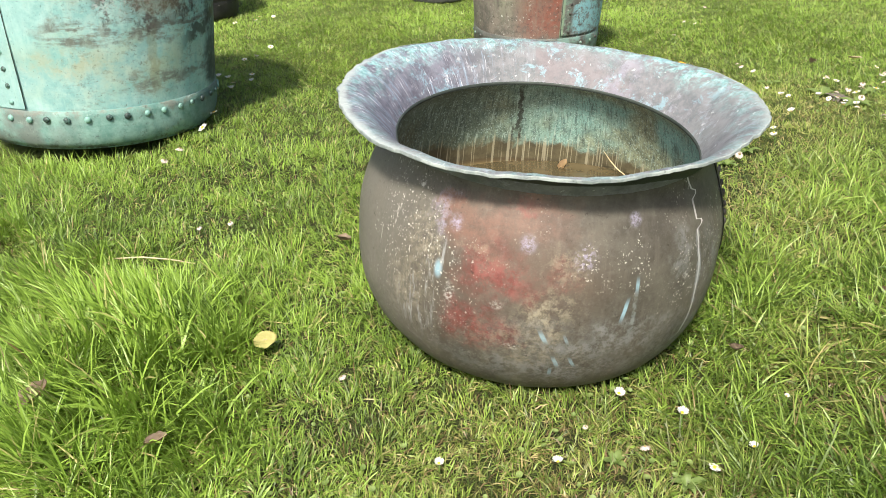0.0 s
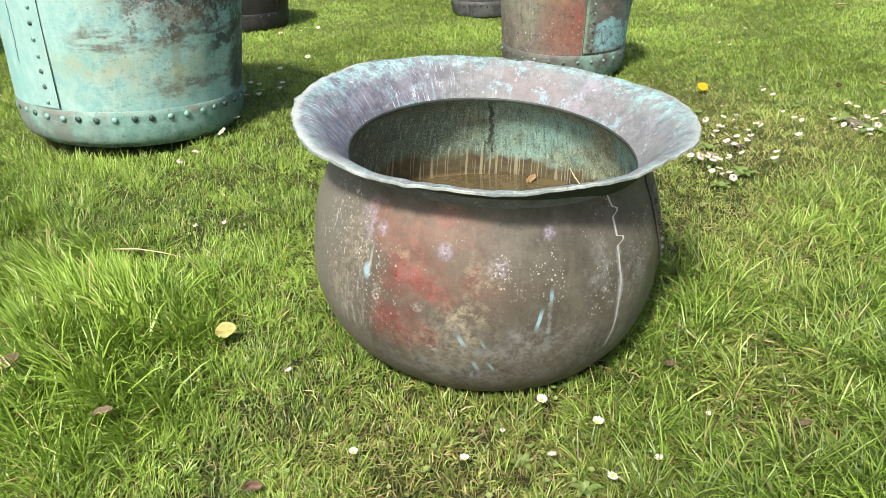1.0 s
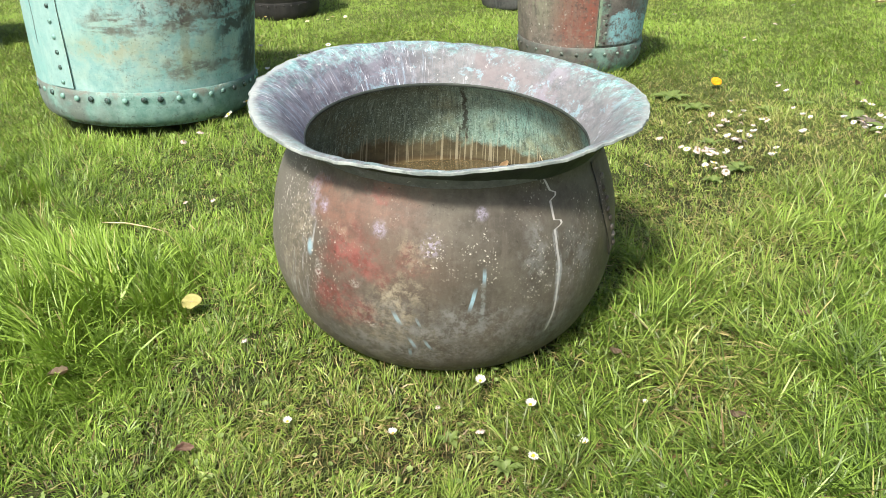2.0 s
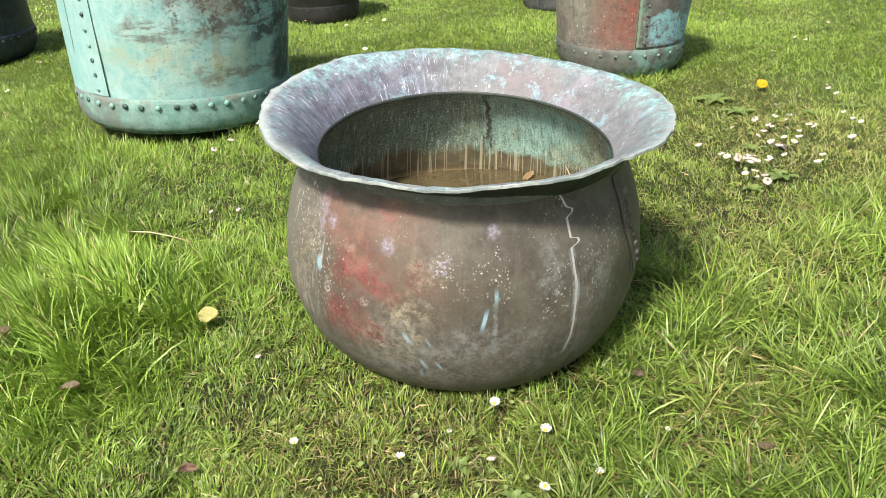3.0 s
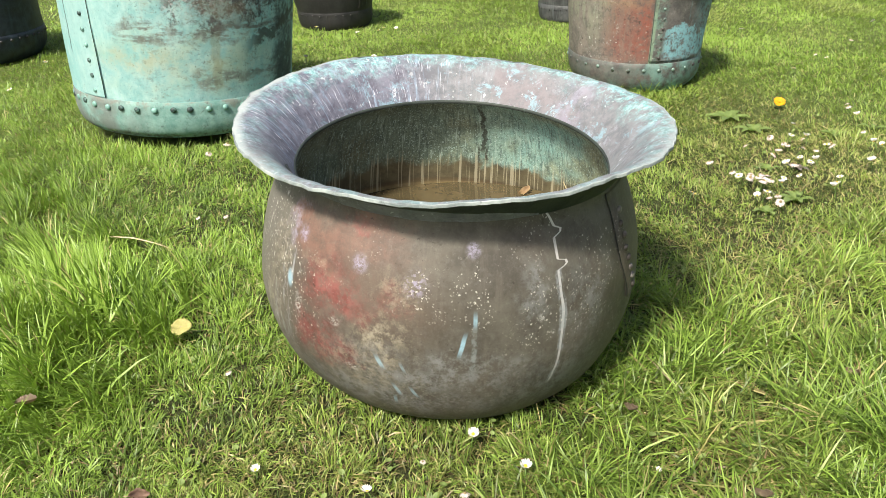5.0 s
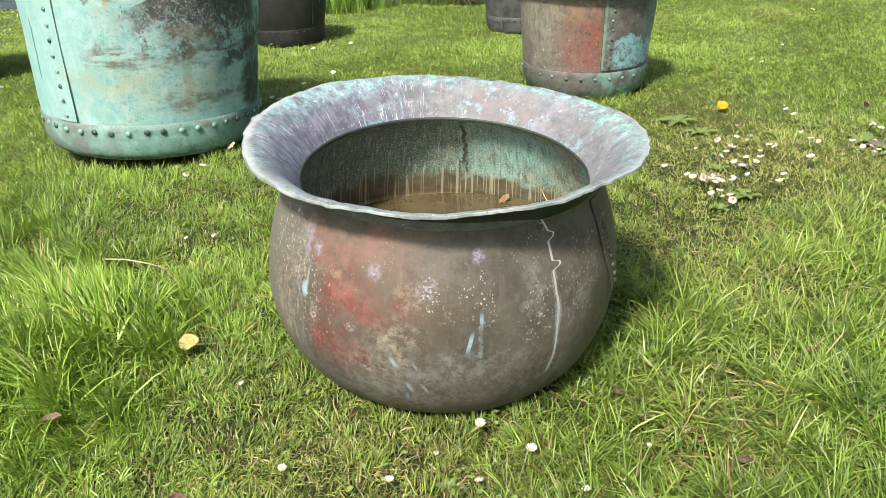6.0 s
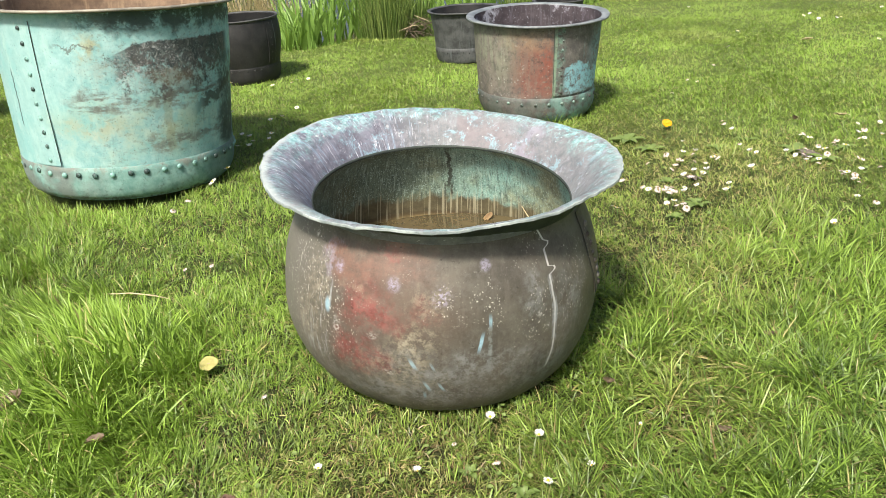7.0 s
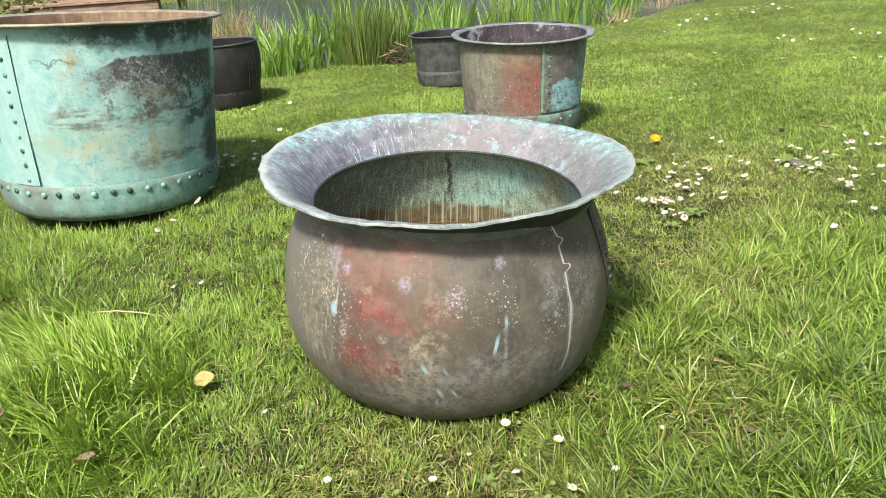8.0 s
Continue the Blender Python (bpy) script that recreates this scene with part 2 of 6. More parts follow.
    # the crooked white run with two hooks, wider and fainter low down
    rows = ((0.14, 45.2), (0.2, 46.5), (0.26, 46.7), (0.314, 46.9), (0.354, 45.9), (0.393, 45.4), (0.398, 47.6), (0.402, 48.5), (0.408, 48.2), (0.412, 45.6),
            (0.448, 45.5), (0.455, 47.9), (0.461, 48.3), (0.467, 46.1), (0.48, 45.2), (0.505, 42.6))
    cover = g.step(g.noise(g.p, 90.0, 5.0, 0.7), 0.32, 0.46, 0.35)
    c = g.mix(g.mul(g.mul(g.trail(rows, g.add(0.25, g.mul(mid, 0.5))), cover), 0.85), c, rgb(204, 202, 200))
    c = g.mix(g.mul(g.mul(g.trail(rows, g.add(0.3, g.mul(mid, 2.2))), g.mul(g.step(g.z, 0.41, 0.38), g.mul(cover, g.step(g.noise(g.p, 26.0, 5.0, 0.75), 0.42, 0.6)))), 0.6), c, rgb(160, 166, 170))
    # scattered flecks, thickest on both flanks and down the blue streak
    near = g.top(g.blob(-46, 0.38, 9, 0.1, 0.9), g.top(g.blob(22, 0.36, 2.6, 0.04, 0.9), g.top(g.blob(40, 0.32, 4, 0.045, 0.9), g.blob(57, 0.34, 7, 0.06, 0.9))))
    near = g.top(near, g.top(g.mul(g.blob(8, 0.37, 3.0, 0.02, 0.9), 0.4), g.mul(g.blob(-33, 0.3, 8, 0.09, 0.9), 0.7)))
    near = g.add(0.4, g.mul(near, 0.6))
    fl = g.mul(g.specks(105.0, 0.2, 0.38), g.step(g.mul(near, g.noise(g.p, 12.0, 3.0, 0.6)), 0.21, 0.38))
    fl = g.top(fl, g.mul(g.specks(190.0, 0.38, 0.55), g.step(g.mul(near, g.noise(g.p, 9.0, 4.0, 0.7)), 0.18, 0.34)))
    fl2 = g.mul(g.step(g.noise(g.run, 240.0, 2.0, 0.5, 0.3), 0.6, 0.68), g.mul(g.blob(-50, 0.36, 9, 0.1, 0.8), g.step(g.noise(g.p, 60.0, 3.0), 0.52, 0.6)))
    c = g.mix(g.mul(g.top(fl, fl2), 0.9), c, rgb(212, 208, 198))
    spot = g.top(g.blob(-45.3, 0.456, 1.1, 0.007, 0.5, False), g.top(g.blob(43.7, 0.272, 0.7, 0.007, 0.6, False), g.mul(g.blob(40.3, 0.31, 1.2, 0.007, 0.9, False), 0.9)))
    spot = g.top(spot, g.top(g.blob(-10.7, 0.183, 1.6, 0.006, 0.9, False), g.top(g.blob(-15.7, 0.274, 1.3, 0.007, 0.9, False), g.blob(-29.2, 0.272, 1.2, 0.018, 0.9, False))))
    c = g.mix(g.mul(g.mul(spot, g.step(g.noise(g.p, 130.0, 6.0, 0.8), 0.48, 0.56)), 0.75), c, rgb(198, 196, 190))
    smear = g.mul(g.step(g.noise(g.run, 110.0, 5.0, 0.7, 0.5), 0.5, 0.64), g.top(g.blob(-35, 0.32, 4, 0.1, 0.9), g.blob(-40, 0.22, 6, 0.06, 0.9)))
    c = g.mix(g.mul(smear, 0.55), c, rgb(166, 170, 172))
    worn = g.mul(g.step(g.noise(g.p, 70.0, 8.0, 0.85), 0.5, 0.64), g.add(0.25, g.mul(g.step(g.wz, 0.3, 0.14), 0.6)))
    c = g.mix(g.mul(worn, 0.55), c, rgb(140, 138, 132))
    c = g.mix(g.mul(g.step(g.noise(g.p, 85.0, 8.0, 0.85), 0.53, 0.66), g.step(g.wz, 0.34, 0.15, 0.25, 0.6)), c, rgb(56, 50, 46))
    c = g.mix(g.mul(g.specks(60.0, 0.22, 0.12), 0.7), c, rgb(54, 46, 42))
    pock = g.mul(g.step(g.noise(g.p, 110.0, 4.0, 0.7, 0.6), 0.62, 0.67), g.step(g.noise(g.p, 7.0, 4.0, 0.7), 0.44, 0.58))
    c = g.mix(g.mul(pock, 0.6), c, rgb(44, 39, 36))
    scratch = g.noise(g.node("ShaderNodeMapping", {"Vector": g.vec(g.mul(g.a, 0.0072), g.z, 0.0), "Rotation": (0.0, 0.0, 0.6), "Scale": (6.0, 60.0, 1.0)}).outputs[0], 3.0, 4.0, 0.7)
    c = g.mix(g.mul(g.mul(g.step(scratch, 0.64, 0.7), g.step(g.z, 0.34, 0.2)), 0.4), c, rgb(152, 148, 140))
    rough = g.add(0.46, g.mul(mid, 0.22))
    h = g.add(g.mul(mid, 0.6), g.add(g.mul(fine, 0.35), g.mul(big, 1.2)))
    return g.finish(c, rough, 0.12, h, 0.35, 0.003)


def cauldron_inside():
    g = Round("patinated_copper_lining", 0.7, 0.4, 0.047)
    mid, fine = g.noise(g.p, 25.0, 6.0, 0.7), g.noise(g.p, 150.0, 3.0, 0.6)
    streaks = g.noise(g.run, 60.0, 5.0, 0.65)
    c = g.mix(g.step(mid, 0.35, 0.65), rgb(100, 108, 90), rgb(144, 150, 122))
    # teal gains towards +x, olive towards -x; the sun's bright and shaded walls painted in
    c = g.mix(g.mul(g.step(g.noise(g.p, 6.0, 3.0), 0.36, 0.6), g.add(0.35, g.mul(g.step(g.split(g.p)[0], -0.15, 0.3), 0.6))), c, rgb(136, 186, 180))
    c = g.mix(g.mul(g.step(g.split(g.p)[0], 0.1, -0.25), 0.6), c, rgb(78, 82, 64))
    c = g.mix(g.mul(g.step(fine, 0.5, 0.66), 0.5), c, rgb(52, 62, 58))
    c = g.mix(g.mul(g.step(g.noise(g.run, 150.0, 5.0, 0.7, 0.3), 0.5, 0.64), 0.6), c, rgb(50, 64, 62))
    c = g.mix(g.mul(g.step(g.noise(g.p, 230.0, 2.0, 0.6), 0.56, 0.66), 0.55), c, rgb(186, 210, 202))
    c = g.mix(g.mul(g.step(g.noise(g.run, 130.0, 3.0, 0.6), 0.58, 0.7), 0.6), c, rgb(176, 196, 184))
    c = g.mix(g.mul(g.step(streaks, 0.55, 0.7), 0.5), c, rgb(58, 64, 52))
    # brown tide below, with pale runs, and a silt floor
    tide = g.step(g.wz, 0.262, 0.29, 1.0, 0.0)
    brown = g.mix(g.step(mid, 0.35, 0.65), rgb(72, 67, 50), rgb(98, 91, 68))
    c = g.mix(tide, c, brown)
    floor = g.step(g.add(g.z, g.mul(g.sub(mid, 0.5), 0.015)), 0.212, 0.226, 1.0, 0.0)
    silt = g.mix(g.step(g.noise(g.p, 18.0, 5.0, 0.6), 0.35, 0.65), rgb(104, 91, 62), rgb(134, 118, 82))
    c = g.mix(floor, c, silt)
    c = g.mix(g.mul(g.band(0.219, 0.006, 0.6, False), 0.6), c, rgb(70, 56, 40))
    lines = g.noise(g.vec(g.mul(g.a, 0.0072), 0.0, g.mul(g.z, 0.014)), 165.0, 2.0, 0.5, 0.3)
    runs = g.mul(g.step(lines, 0.57, 0.62), g.mul(g.step(g.wz, 0.27, 0.31, 1.0, 0.0), g.step(g.z, 0.12, 0.16)))
    c = g.mix(g.mul(runs, 0.55), c, rgb(180, 174, 148))
    # a dark crack down the back
    crack = g.top(g.drip(-176.0, 0.3, 0.47, 1.15, 9.0), g.top(g.drip(-177.5, 0.27, 0.33, 0.6, 2.0), g.drip(-174.5, 0.275, 0.33, 0.6, 3.0)))
    c = g.mix(g.mul(g.mul(crack, g.step(g.noise(g.p, 60.0, 6.0, 0.8), 0.36, 0.5, 0.25)), 0.85), c, rgb(38, 36, 28))
    h = g.add(g.mul(mid, 0.6), g.mul(fine, 0.7))
    return g.finish(c, 0.55, 0.1, h, 0.5, 0.003)


def cauldron_flange():
    g = Round("lilac_grey_copper_flange", 0.8, 0.4)
    mid, fine, big = g.noise(g.p, 26.0, 7.0, 0.74), g.noise(g.p, 110.0, 4.0, 0.7), g.noise(g.p, 6.0, 3.0)
    spoke = g.vec(g.mul(g.a, 0.4 * math.pi / 180), g.mul(g.r, 0.16), 0.0)
    s1, s2 = g.noise(spoke, 75.0, 4.0, 0.65, 0.6), g.noise(spoke, 190.0, 3.0, 0.6, 0.5)
    rim = g.add(g.r, g.mul(g.sub(g.noise(g.p, 14.0, 6.0, 0.75), 0.5), 0.13))
    away = g.step(g.m("ABSOLUTE", g.a), 75.0, 125.0)
    flank = g.mul(g.step(g.a, -40.0, -75.0), g.step(g.a, -165.0, -135.0))
    c = g.mix(g.step(mid, 0.36, 0.64), rgb(97, 100, 104), rgb(124, 125, 128))
    c = g.mix(g.mul(g.step(big, 0.44, 0.62), 0.6), c, rgb(124, 128, 128))
    c = g.mix(g.mul(g.mul(g.blob(172, 0.5, 34, 9.0, 0.8), g.step(g.noise(g.p, 10.0, 4.0, 0.7), 0.4, 0.6)), 0.5), c, rgb(120, 108, 111))
    c = g.mix(g.mul(flank, 0.85), c, g.mix(g.step(mid, 0.38, 0.62), rgb(84, 82, 96), rgb(116, 116, 130)))
    # verdigris that creeps in from the edge, thickest at the back
    teal = g.mul(g.step(rim, 0.36, 0.42), g.step(g.noise(g.p, 30.0, 8.0, 0.82), 0.43, 0.58))
    c = g.mix(g.mul(teal, g.add(0.35, g.mul(away, 0.6))), c, g.mix(g.step(fine, 0.42, 0.58), rgb(106, 160, 158), rgb(158, 196, 196)))
    c = g.mix(g.mul(g.mul(g.step(g.noise(g.p, 17.0, 7.0, 0.8, 0.4), 0.54, 0.62), away), 0.6), c, rgb(134, 172, 184))
    # pale radial runs, mostly on one flank
    lines = g.mul(g.add(g.mul(flank, 0.75), g.mul(g.blob(-160, 0.5, 26, 9.0, 0.9), 0.5)), g.step(g.noise(g.p, 9.0, 4.0, 0.7), 0.38, 0.56, 0.2))
    c = g.mix(g.mul(g.step(s1, 0.54, 0.63), g.mul(lines, 0.6)), c, rgb(146, 170, 190))
    c = g.mix(g.mul(g.step(s2, 0.6, 0.66), lines), c, rgb(204, 208, 216))
    # lilac and white bloom
    bloom = g.step(g.noise(g.p, 24.0, 8.0, 0.8, 0.5), 0.54, 0.64)
    c = g.mix(g.mul(bloom, 0.45), c, rgb(156, 158, 170))
    c = g.mix(g.mul(g.mul(g.blob(143, 0.5, 6, 9.0, 0.8), g.step(g.noise(g.p, 18.0, 5.0, 0.7), 0.42, 0.56)), 0.3), c, rgb(158, 154, 174))
    c = g.mix(g.mul(g.step(g.noise(g.p, 48.0, 8.0, 0.8), 0.55, 0.66), 0.45), c, rgb(84, 78, 82))
    c = g.mix(g.mul(g.top(g.specks(70.0, 0.3, 0.22), g.mul(g.specks(34.0, 0.26, 0.1), away)), 0.65), c, rgb(196, 200, 200))
    edge = g.step(g.add(g.r, g.mul(g.sub(mid, 0.5), 0.03)), 0.424, 0.445)
    c = g.mix(g.mul(edge, g.step(g.a, 60.0, -60.0, 0.5, 0.85)), c, rgb(160, 168, 166))
    return g.finish(c, g.add(0.58, g.mul(mid, 0.2)), 0.05, g.add(mid, g.mul(fine, 0.4)), 0.5, 0.003, 0.35)


def plain_metal(name, dark, light, spot, rough=0.5, spots=0.3, metal=0.2, streak=None, splash=0.0):
    g = Round(name, 1.0, 0.4)
    mid, fine = g.noise(g.p, 16.0, 6.0, 0.7), g.noise(g.p, 90.0, 4.0, 0.7)
    c = g.mix(g.step(mid, 0.35, 0.65), dark, light)
    s = g.noise(g.run, 45.0, 4.0, 0.6)
    c = g.mix(g.mul(g.step(s, 0.5, 0.72), 0.5), c, streak or light)
    c = g.mix(g.mul(g.top(g.step(fine, 0.62, 0.7), g.specks(60.0, 0.25, 0.15)), spots), c, spot)
    if splash:
        c = g.mix(g.mul(g.step(g.noise(g.p, 8.0, 7.0, 0.75), 0.54, 0.64), splash), c, spot)
    return g.finish(c, g.add(rough, g.mul(mid, 0.2)), metal, g.add(mid, g.mul(fine, 0.5)), 0.35, 0.003)


def green_wall():
    g = Round("verdigris_copper", 1.0, 0.49)
    big, mid, fine = g.noise(g.p, 4.0, 4.0, 0.6), g.noise(g.p, 18.0, 7.0, 0.72), g.noise(g.p, 90.0, 5.0, 0.75)
    level = g.noise(g.vec(g.mul(g.a, 0.0022), g.mul(g.z, 1.0), 0.0), 26.0, 6.0, 0.65)
    drips = g.noise(g.run, 40.0, 5.0, 0.65)
    c = g.mix(g.step(mid, 0.3, 0.7), rgb(116, 162, 162), rgb(158, 194, 192))
    c = g.mix(g.mul(g.step(g.a, 12.0, -20.0), 0.6), c, rgb(140, 175, 173))
    c = g.mix(g.mul(g.step(drips, 0.5, 0.7), 0.35), c, rgb(166, 200, 192))
    c = g.mix(g.mul(g.step(big, 0.5, 0.62), 0.4), c, rgb(112, 172, 172))
    # ochre wash in the lower half
    wash = g.mul(g.top(g.blob(16, 0.35, 20, 0.11, 0.8), g.blob(48, 0.36, 26, 0.1, 0.8)), g.step(g.noise(g.p, 9.0, 5.0, 0.6), 0.36, 0.6))
    c = g.mix(g.mul(wash, 0.6), c, rgb(156, 166, 136))
    c = g.mix(g.mul(g.mul(g.blob(14, 0.37, 14, 0.05, 0.8), g.step(mid, 0.4, 0.6)), 0.4), c, rgb(158, 148, 122))
    c = g.mix(g.mul(g.drip(49.0, 0.24, 0.5, 3.0, 6.0), 0.4), c, rgb(126, 116, 72))
    c = g.mix(g.mul(g.blob(14, 0.69, 3, 0.05, 0.7), 0.7), c, rgb(158, 150, 110))
    # brown level bands
    bandm = g.top(g.mul(g.band(0.475, 0.035, 0.7), g.step(g.wa, -4.0, 12.0)), g.mul(g.band(0.29, 0.03, 0.8), g.mul(g.step(g.wa, 18.0, 45.0), 0.8)))
    c = g.mix(g.mul(g.mul(bandm, g.step(g.add(level, g.mul(g.sub(mid, 0.5), 0.6)), 0.42, 0.58)), 0.85), c, rgb(84, 78, 72))
    grey = g.mul(g.blob(22, 0.6, 14, 0.06, 0.8), g.step(mid, 0.42, 0.6))
    c = g.mix(g.mul(grey, 0.5), c, rgb(128, 138, 126))
    # grey-brown mottling that runs level round the wall
    flatm = g.noise(g.vec(g.mul(g.a, 0.005), g.mul(g.z, 1.0), g.mul(g.r, 0.1)), 55.0, 7.0, 0.75)
    c = g.mix(g.mul(g.mul(g.step(flatm, 0.52, 0.66), g.step(g.wa, 0.0, 16.0)), 0.5), c, rgb(116, 120, 104))
    c = g.mix(g.mul(g.mul(g.step(g.noise(g.p, 70.0, 6.0, 0.8), 0.55, 0.62), g.step(flatm, 0.46, 0.58)), g.step(g.a, 0.0, 30.0, 0.0, 0.7)), c, rgb(62, 66, 62))
    c = g.mix(g.mul(g.step(g.noise(g.vec(g.mul(g.a, 0.0085), g.mul(g.z, 0.35), 2.0), 22.0, 4.0, 0.6), 0.52, 0.66), 0.25), c, rgb(178, 204, 196))
    # dark torn patch
    brow = g.low(g.add(0.612, g.mul(g.sub(g.a, 16.0), 0.0044)), 0.705)
    ragz = g.add(g.z, g.mul(g.sub(g.noise(g.p, 30.0, 7.0, 0.8), 0.5), 0.05))
    inside = g.mul(g.step(g.sub(brow, ragz), -0.003, 0.006), g.mul(g.step(g.wa, 22.0, 34.0), g.step(g.a, 92.0, 100.0, 1.0, 0.0)))
    depth = g.add(g.mul(g.sub(brow, g.z), 1.3), g.mul(g.step(g.a, 62.0, 34.0), 0.05))
    tear = g.mul(inside, g.step(g.sub(g.noise(g.p, 26.0, 8.0, 0.8), depth), 0.22, 0.36))
    tear = g.top(tear, g.mul(g.blob(46, 0.497, 4, 0.022, 0.6), g.step(mid, 0.36, 0.5)))
    dark = g.mix(g.step(g.noise(g.p, 34.0, 7.0, 0.8), 0.42, 0.58), rgb(32, 33, 36), rgb(74, 68, 66))
    c = g.mix(g.mul(tear, 0.93), c, dark)
    chips = g.mul(g.mul(inside, g.step(g.noise(g.p, 62.0, 8.0, 0.85, 1.0), 0.53, 0.58)), g.step(g.add(g.a, g.mul(g.z, 40.0)), 104.0, 76.0, 0.15, 0.9))
    c = g.mix(g.mul(chips, g.step(g.z, 0.5, 0.58)), c, g.mix(fine, rgb(176, 190, 184), rgb(160, 146, 150)))
    veins = g.node("ShaderNodeTexVoronoi", {"Vector": g.vec(g.mul(g.wa, 0.0085), g.mul(g.wz, 2.2), 0.0), "Scale": 9.0})
    veins.feature = "DISTANCE_TO_EDGE"
    vein = g.mul(g.blob(30, 0.625, 10, 0.035, 0.5), g.step(veins.outputs["Distance"], 0.012, 0.03, 1.0, 0.0))
    c = g.mix(g.mul(vein, 0.8), c, rgb(52, 54, 50))
    c = g.mix(g.mul(g.mul(g.blob(40, 0.61, 14, 0.04, 0.7), g.step(fine, 0.5, 0.6)), 0.6), c, rgb(96, 72, 68))
    c = g.mix(g.mul(g.blob(55, 0.545, 14, 0.035, 0.7), 0.6), c, rgb(104, 90, 70))
    # dark line that climbs on the far side, that flank darker, dark collar under the lip
    c = g.mix(g.mul(g.drip(96.0, 0.2, 0.62, 15.0, 26.0), g.mul(g.step(mid, 0.34, 0.6), 0.85)), c, rgb(48, 66, 66))
    mott = g.step(g.noise(g.p, 34.0, 8.0, 0.82), 0.55, 0.68)
    c = g.mix(g.mul(mott, g.step(g.a, -20.0, 40.0, 0.2, 0.38)), c, rgb(84, 102, 96))
    c = g.mix(g.mul(g.step(g.noise(g.p, 45.0, 8.0, 0.8), 0.56, 0.68), 0.4), c, rgb(184, 200, 190))
    line = g.step(g.m("ABSOLUTE", g.sub(g.wz, g.add(0.42, g.mul(g.sub(g.a, 70.0), 0.0028)))), 0.012, 0.026, 1.0, 0.0)
    c = g.mix(g.mul(g.mul(line, g.step(g.a, 60.0, 74.0)), 0.85), c, rgb(46, 52, 50))
    collar = g.mul(g.step(g.wz, 0.72, 0.775), g.step(g.noise(g.p, 14.0, 6.0, 0.75), 0.38, 0.5))
    c = g.mix(g.mul(collar, g.mul(g.step(g.a, -2.0, 30.0), 0.9)), c, rgb(42, 52, 48))
    c = g.mix(g.mul(g.step(g.noise(g.p, 140.0, 3.0, 0.7), 0.63, 0.7), 0.6), c, rgb(58, 70, 66))
    c = g.mix(g.mul(g.mul(g.blob(96, 0.32, 13, 0.14, 0.5), g.step(g.noise(g.p, 20.0, 6.0, 0.7), 0.34, 0.5)), 0.9), c, rgb(48, 60, 66))
    arc = g.step(g.m("ABSOLUTE", g.sub(g.wz, g.add(0.693, g.mul(g.m("SINE", g.mul(g.a, 0.2)), 0.008)))), 0.003, 0.008, 1.0, 0.0)
    c = g.mix(g.mul(g.mul(arc, g.blob(10, 0.69, 9, 0.05, 0.4, False)), 0.7), c, rgb(84, 86, 78))
    c = g.mix(g.mul(g.drip(-30.0, 0.36, 0.6, 0.7, 3.0), 0.8), c, rgb(40, 60, 56))
    return g.finish(c, g.add(0.5, g.mul(mid, 0.25)), 0.05, g.add(g.mul(mid, 1.0), g.mul(fine, 0.5)), 0.4, 0.004)


def green_pan():
    g = Round("verdigris_base_pan", 1.0, 0.46)
    mid, fine = g.noise(g.p, 20.0, 7.0, 0.72), g.noise(g.p, 90.0, 5.0, 0.75)
    c = g.mix(g.step(mid, 0.3, 0.7), rgb(92, 134, 126), rgb(134, 168, 160))
    grey = g.mul(g.step(g.wa, 25.0, -15.0), g.step(g.noise(g.p, 9.0, 4.0), 0.32, 0.55))
    c = g.mix(g.mul(grey, 0.85), c, rgb(106, 112, 108))
    c = g.mix(g.mul(g.mul(g.step(g.wz, 0.085, 0.05), g.step(g.noise(g.p, 30.0, 6.0, 0.75), 0.47, 0.58)), 0.85), c, rgb(66, 70, 66))
    c = g.mix(g.mul(g.step(g.wa, 62.0, 88.0), 0.7), c, rgb(70, 92, 92))
    c = g.mix(g.mul(g.mul(g.step(g.wz, 0.17, 0.2), g.step(mid, 0.45, 0.6)), 0.7), c, rgb(112, 104, 94))
    c = g.mix(g.mul(g.step(g.noise(g.p, 48.0, 8.0, 0.82), 0.53, 0.64), 0.6), c, rgb(66, 76, 72))
    c = g.mix(g.mul(g.step(g.noise(g.p, 34.0, 8.0, 0.82), 0.55, 0.66), 0.5), c, rgb(164, 180, 172))
    c = g.mix(g.mul(g.step(fine, 0.62, 0.72), 0.6), c, rgb(70, 82, 76))
    return g.finish(c, g.add(0.5, g.mul(mid, 0.25)), 0.05, g.add(mid, g.mul(fine, 0.5)), 0.4, 0.004)


